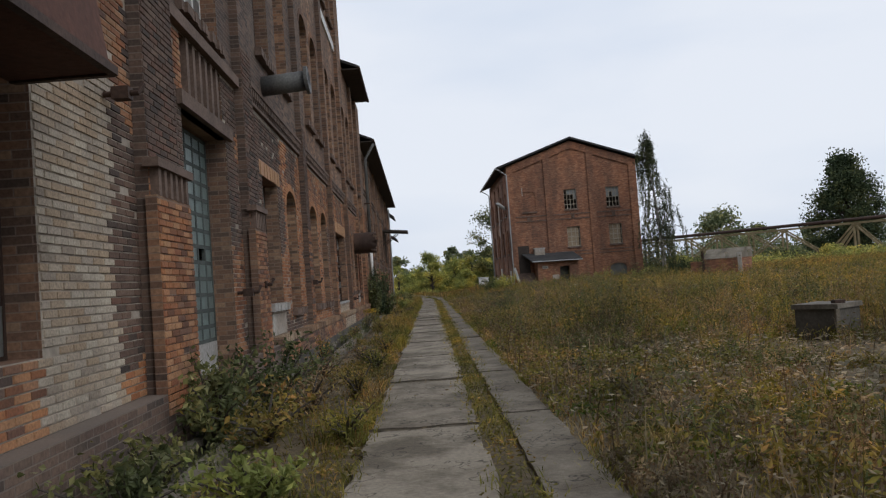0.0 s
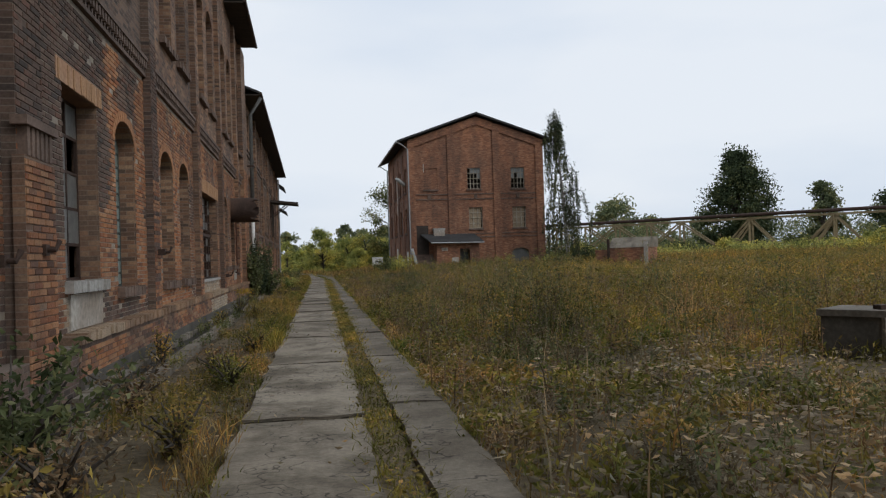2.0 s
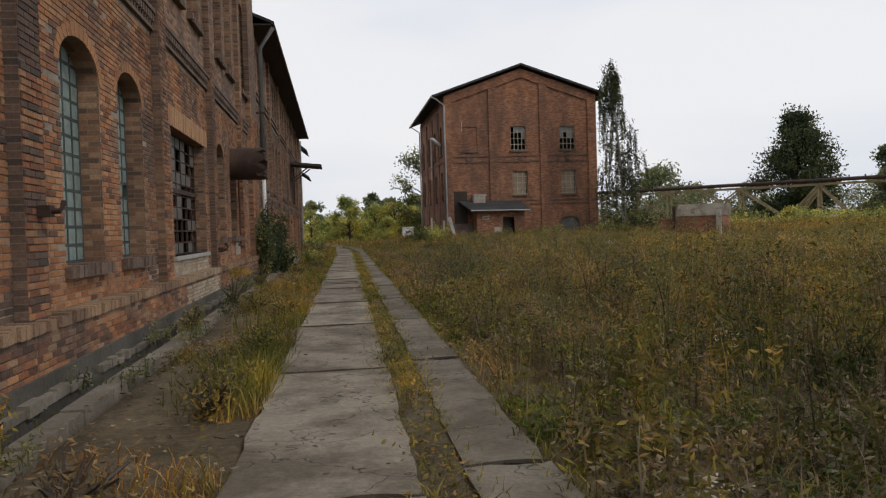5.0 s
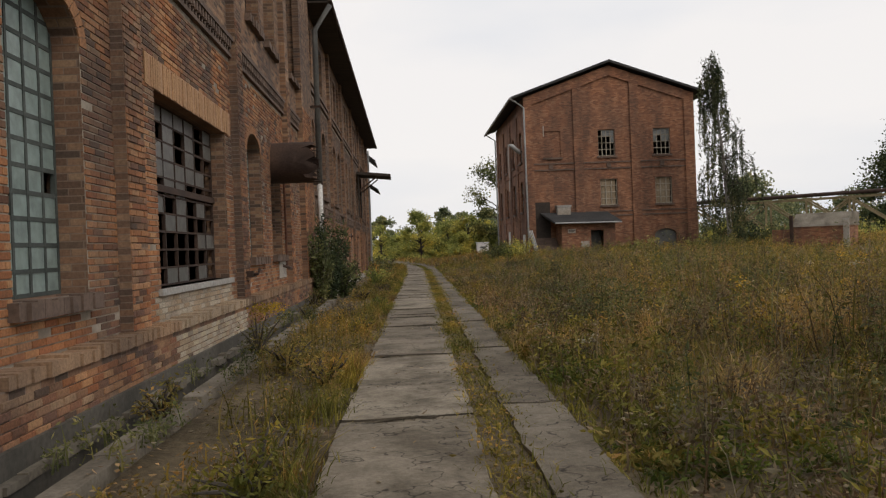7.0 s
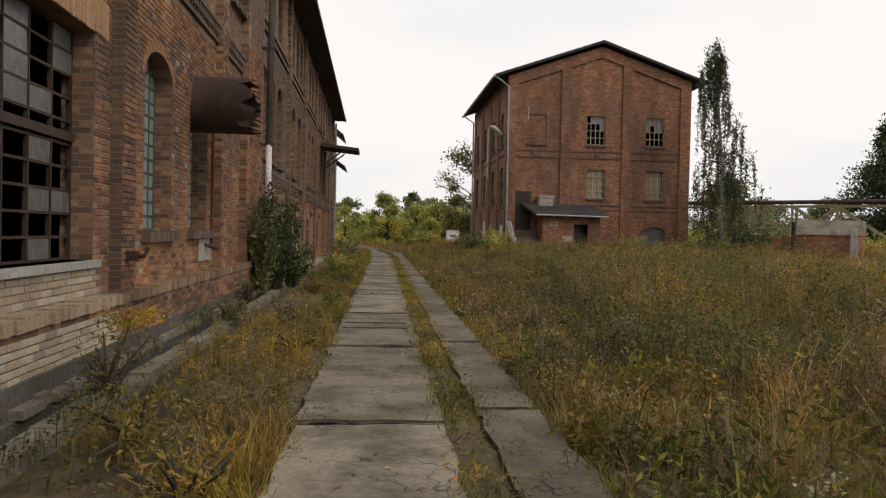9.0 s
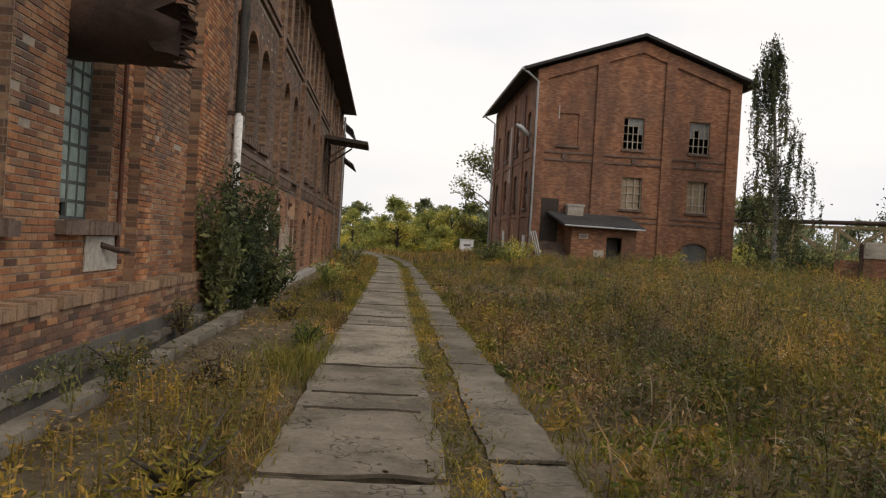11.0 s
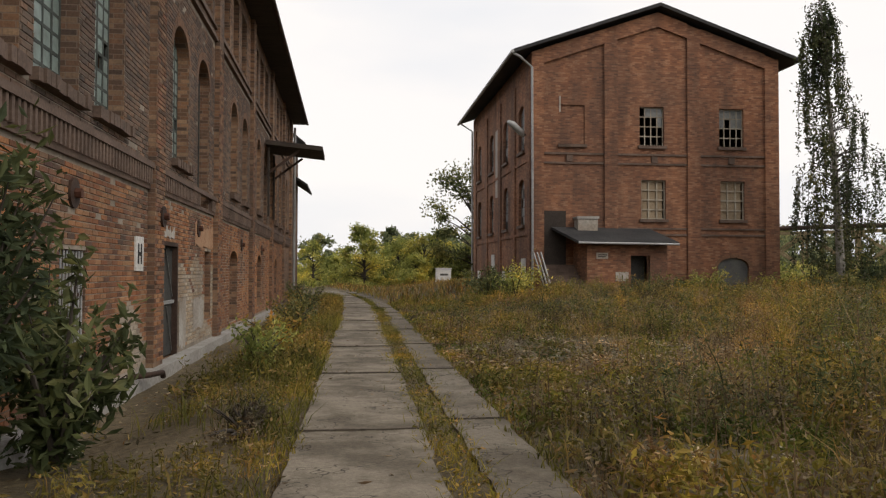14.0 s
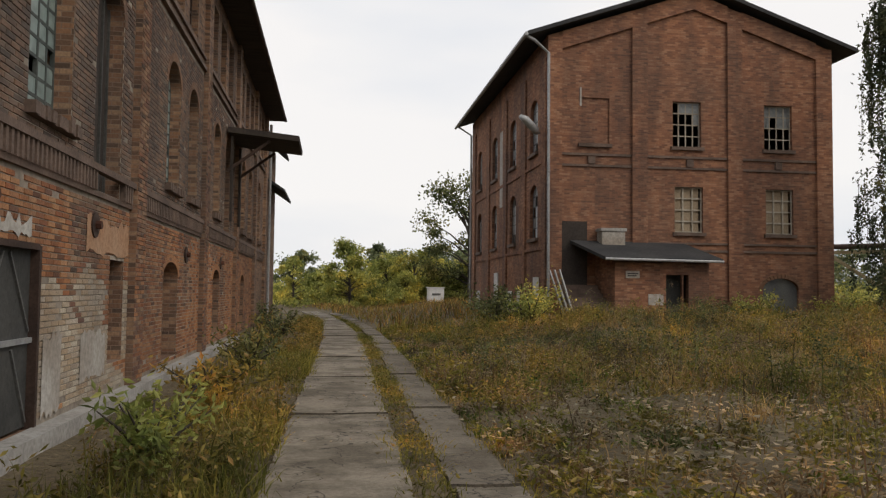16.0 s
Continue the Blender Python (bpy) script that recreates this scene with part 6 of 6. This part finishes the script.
crown_tree("willow_bush", (1.6, 100, 0.2), 4.9, 2.0, 9000, 0.2, m_leaf_bush, "rounded yellow-green willow bush", 8, -0.02, blobs=54)
crown_tree("willow_bush", (-2.4, 96, 0.2), 3.5, 1.5, 2600, 0.2, m_leaf_bush, "small yellow-green willow bush", 9, -0.02, blobs=34)
for i, (bx_, by_, hz, rr) in enumerate(((4.6, 104, 4.0, 1.9), (6.6, 102, 4.3, 2.0), (8.8, 104, 3.6, 2.0), (10.5, 101, 3.3, 2.0), (3.4, 108, 3.6, 1.8), (12.5, 103, 3.8, 2.2), (-0.8, 106, 2.4, 1.4), (5.6, 99, 2.4, 1.6))):
    crown_tree("willow_bush", (bx_, by_, 0.2), hz, rr * 1.15, 5200, 0.2, m_leaf_bush, "yellow-green bush on the edge of the yard", 20 + i, -0.05, blobs=34)
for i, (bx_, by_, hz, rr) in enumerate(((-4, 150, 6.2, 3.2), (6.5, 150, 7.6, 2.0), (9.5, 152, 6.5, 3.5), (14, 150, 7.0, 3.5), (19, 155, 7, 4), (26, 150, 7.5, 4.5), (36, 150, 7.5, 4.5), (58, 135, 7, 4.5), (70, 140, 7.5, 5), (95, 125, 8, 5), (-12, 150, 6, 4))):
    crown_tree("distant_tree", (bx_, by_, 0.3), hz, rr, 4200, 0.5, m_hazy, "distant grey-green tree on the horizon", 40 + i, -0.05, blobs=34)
for i, (bx_, by_, hz, rr) in enumerate(((23, 86, 2.6, 2.2), (27, 84, 2.2, 2.0), (36, 80, 2.0, 2.2), (40, 77, 2.2, 2.2), (46, 76, 2.4, 2.4), (52, 72, 3.0, 2.6), (57, 74, 3.6, 3.0), (63, 78, 4.0, 3.0))):
    crown_tree("yard_bush", (bx_, by_, 0.8), hz * 0.6, rr * 0.9, 3000, 0.22, m_leaf_bush if i % 2 else m_leaf_shrub, "overgrown bush beside the pipe bridge", 60 + i, -0.05, blobs=20)


def thicket(x0, x1, yc, dy, h0, count, leaf, mat, label, seed):
    """A long uneven band of undergrowth."""
    x_ = rng.uniform(x0, x1, count)
    y_ = yc + rng.normal(0, dy, count)
    cap = h0 * (0.35 + 0.9 * patchy(x_, y_, 0.45, seed)) * (0.8 + 0.4 * patchy(x_, y_, 1.6, seed + 1))
    p_ = on_ground(x_, y_)
    p_[:, 2] += cap * rng.uniform(0, 1, count) ** 0.7
    stuff("undergrowth", leaf_cloud(p_, leaf, leaf * 0.55, 0.1), mat, label, "undergrowth")


thicket(-9, 15, 112, 3, 2.7, 14000, 0.32, m_leaf_bush, "yellow-green undergrowth at the end of the yard", 71)
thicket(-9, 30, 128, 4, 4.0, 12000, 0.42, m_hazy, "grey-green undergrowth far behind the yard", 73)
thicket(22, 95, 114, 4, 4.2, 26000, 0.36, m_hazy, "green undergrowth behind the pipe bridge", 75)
thicket(57, 100, 84, 4, 3.0, 13000, 0.3, m_leaf_bush, "bushy undergrowth at the edge of the meadow", 77)
thicket(20, 60, 74, 3, 1.0, 12000, 0.2, m_leaf_bush, "low bushes between meadow and pipe bridge", 79)


def weeping_birch(base, height, seed):
    r = np.random.default_rng(seed)
    o = thing("weeping_birch", base, "tall slender birch with long hanging twigs beside the storehouse", "tree")
    b = np.array(base, float)
    zs = np.linspace(0, 1, 9)
    line = [tuple(b + (-0.7 * t + 0.12 * math.sin(5 * t), 0.1 * math.sin(5 * t), height * t)) for t in zs]
    part("trunk", Geo().tube(line, [0.16 * (1 - t) + 0.015 for t in zs], 8), m_birchbark, o, "white birch trunk")
    cs = []
    for i in range(120):
        t = r.uniform(0.2, 1.0)
        a = r.uniform(0, 6.28)
        reach = (0.25 + 2.35 * (1 - t) ** 0.85) * r.uniform(0.4, 1.05)
        p0 = b + (-0.7 * t + 0.12 * math.sin(5 * t), 0, height * t)
        p1 = p0 + (math.cos(a) * reach * 0.7, math.sin(a) * reach * 0.7, 0.5 * r.uniform(0.3, 1.0) * (1 if t < 0.9 else 0.3))
        p2 = p1 + (math.cos(a) * reach * 0.3, math.sin(a) * reach * 0.3, -0.35)
        drop = r.uniform(1.3, 3.6) * (0.6 + 0.5 * (1 - t))
        p3 = p2 + (0.08 * r.normal(), 0.08 * r.normal(), -drop)
        part("limb", Geo().tube([p0, p1, p2, p3], [0.03, 0.018, 0.01, 0.003], 4, False), m_bark, o)
        k = 115
        s = r.uniform(0, 1, k)[:, None]
        cs.append(p2 + (p3 - p2) * s + r.normal(size=(k, 3)) * (0.055, 0.055, 0.06))
        s = r.uniform(0.3, 1, 26)[:, None]
        cs.append(p1 + (p2 - p1) * s + r.normal(size=(26, 3)) * (0.14, 0.14, 0.1))
    part("crown", leaf_cloud(np.concatenate(cs), 0.13, 0.07, 0.9), m_leaf_birch, o)


weeping_birch((18.75, 61.9, 0.45), 11.3, 3)
for i, (bx_, by_, hz) in enumerate(((18.9, 62.6, 1.6), (20.2, 63.0, 1.5), (21.6, 63.8, 1.2), (18.2, 61.0, 0.8), (23.0, 65, 1.3))):
    shrub("bush", (bx_, by_, 0.5), (1.2, 1.2, hz), 1900, 0.16, m_leaf_dark if i < 2 else m_leaf_shrub, "dark bush under the hanging birch", "bush", stems=16)

# ---- brick pieces ----
LOW = HALL_LOW + HALL_UP
panels = []
pe = [(u - w / 2, u + w / 2) for u, w in PIL_A] + [(36.02, 37.88)]
for (a0, a1), (b0, b1) in zip(pe, pe[1:]):
    panels.append((a1, b0))
hall_red, hall_brown, hall_pale, hall_sooty = [], [], [], []
for i, (a, b) in enumerate(panels):
    if b < 1.5:
        continue
    lo = 0.6 if a > 12 else 0.5
    for q in courses(max(a, 1.5), b, lo, 4.25, LOW, 100 + i):
        u, v = (q[0] + q[1]) / 2, (q[2] + q[3]) / 2
        f = noise.noise(Vector((u * 0.8, v * 0.9, 2)))
        if (5.35 < u < 6.75 + 0.2 * f and v < 3.2) or (24.2 < u < 27.9 and v < 0.86) or (13.3 < u < 14.9 and v < 1.0):
            hall_pale.append((0, q))
        elif f + (0.25 if u > 17 else -0.05) + (0.15 if v < 2 else -0.12) > 0.05:
            hall_red.append((0, q))
        else:
            (hall_sooty if u < 18 else hall_brown).append((0, q))
for i, (u, w) in enumerate(PIL_A[2:]):
    for q in courses(u - w / 2, u + w / 2, 0.0 if u < 12.5 else 0.6, 4.9, [], 200 + i):
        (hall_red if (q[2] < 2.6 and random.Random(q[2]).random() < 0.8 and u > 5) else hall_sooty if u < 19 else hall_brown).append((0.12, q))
for q in courses(36.02, 37.88, 0.6, 4.9, [], 230):
    (hall_red if noise.noise(Vector((q[0], q[2], 5))) > -0.25 else hall_brown).append((0.14, q))
for u, w in ((7.75, 1.05), (11.95, 0.8)):
    for q in courses(u - w / 2, u + w / 2, 0.3, 2.24, [], 240):
        hall_red.append((0.2, q))
singles = []
for a, b in PL:
    for q in courses(a, b, -0.05, 0.5, [], 250 + int(a)):
        u = (q[0] + q[1]) / 2
        if 24.2 < u < 27.9:
            singles.append((0.2, q))
        elif noise.noise(Vector((u * 0.7, q[2] * 2, 8))) > 0.0:
            hall_red.append((0.2, q))
        else:
            hall_brown.append((0.2, q))


def joined(bricks, mat, parent, label):
    g = Geo()
    for w in sorted({b[0] for b in bricks}):
        s = brick_mesh(shift(mp_left, w), [b[1] for b in bricks if b[0] == w])
        n = len(g.v)
        g.v += s.v
        g.f += [tuple(n + i for i in f) for f in s.f]
    tagged(part("brickwork", g, mat, parent, label), kind="stuff")


joined(hall_red, m_piece_red, hall, "red facing bricks")
joined(hall_brown, m_piece_brown, hall, "sooty brown facing bricks")
joined(hall_sooty, m_piece_black, hall, "soot-blackened facing bricks")
joined(hall_pale, m_piece_pale, hall, "pale worn facing bricks")
mill_red, mill_brown, mill_pale, mill_sooty = [], [], [], []
ends = [END_A + 0.65] + list(PIERS_B)
for i, (a, b) in enumerate(zip(ends, ends[1:])):
    a, b = a + (0.28 if i else 0), b - 0.28
    for q in courses(a, b, 0.0, 2.33, B_LOW + B_WIN, 300 + i):
        f = noise.noise(Vector((q[0] * 1.1, q[2] * 1.4, 4)))
        if 43.0 < q[0] < 50 and q[2] < (1.3 if q[0] > 44.6 else 0.75) + 0.7 * f and f > -0.25:
            mill_pale.append((0, q))
        else:
            (mill_red if noise.noise(Vector((q[0] * 0.6, q[2] * 0.8, 6))) > -0.28 else mill_brown).append((0, q))
    for q in courses(a, b, 2.72, 5.8, B_LOW + B_WIN, 320 + i):
        mill_sooty.append((0, q))
for u in PIERS_B[:4]:
    for q in courses(u - 0.275, u + 0.275, 0.0, 5.8, [], 340):
        (mill_red if q[2] < 2.0 and random.Random(q[0] + q[2]).random() < 0.6 else mill_brown).append((0.1, q))
joined(mill_pale, m_piece_pale, mill, "whitewashed flaking facing bricks")
joined(mill_red, m_piece_red, mill, "red facing bricks")
joined(mill_brown, m_piece_brown, mill, "sooty brown facing bricks")
joined(mill_sooty, m_piece_sooty, mill, "soot-blackened upper facing bricks")

# the pale bricks under the broken window, one by one
shapes = {}
for w, (a, b, c, d, pr) in singles[:300]:
    key = (round(b - a, 3), int(pr * 1000) % 3)
    if key not in shapes:
        shapes[key] = mesh_of("brick", brick_mesh(lambda u, v, z: (z, u, v), [(-(b - a) / 2, (b - a) / 2, -(d - c) / 2, (d - c) / 2, 0.008 + 0.003 * key[1])]), m_piece_single)
    ob = new("brick", shapes[key])
    ob.parent = hall
    ob.location = Vector((X0 + w, (a + b) / 2, (c + d) / 2)) - ORG[hall.name]
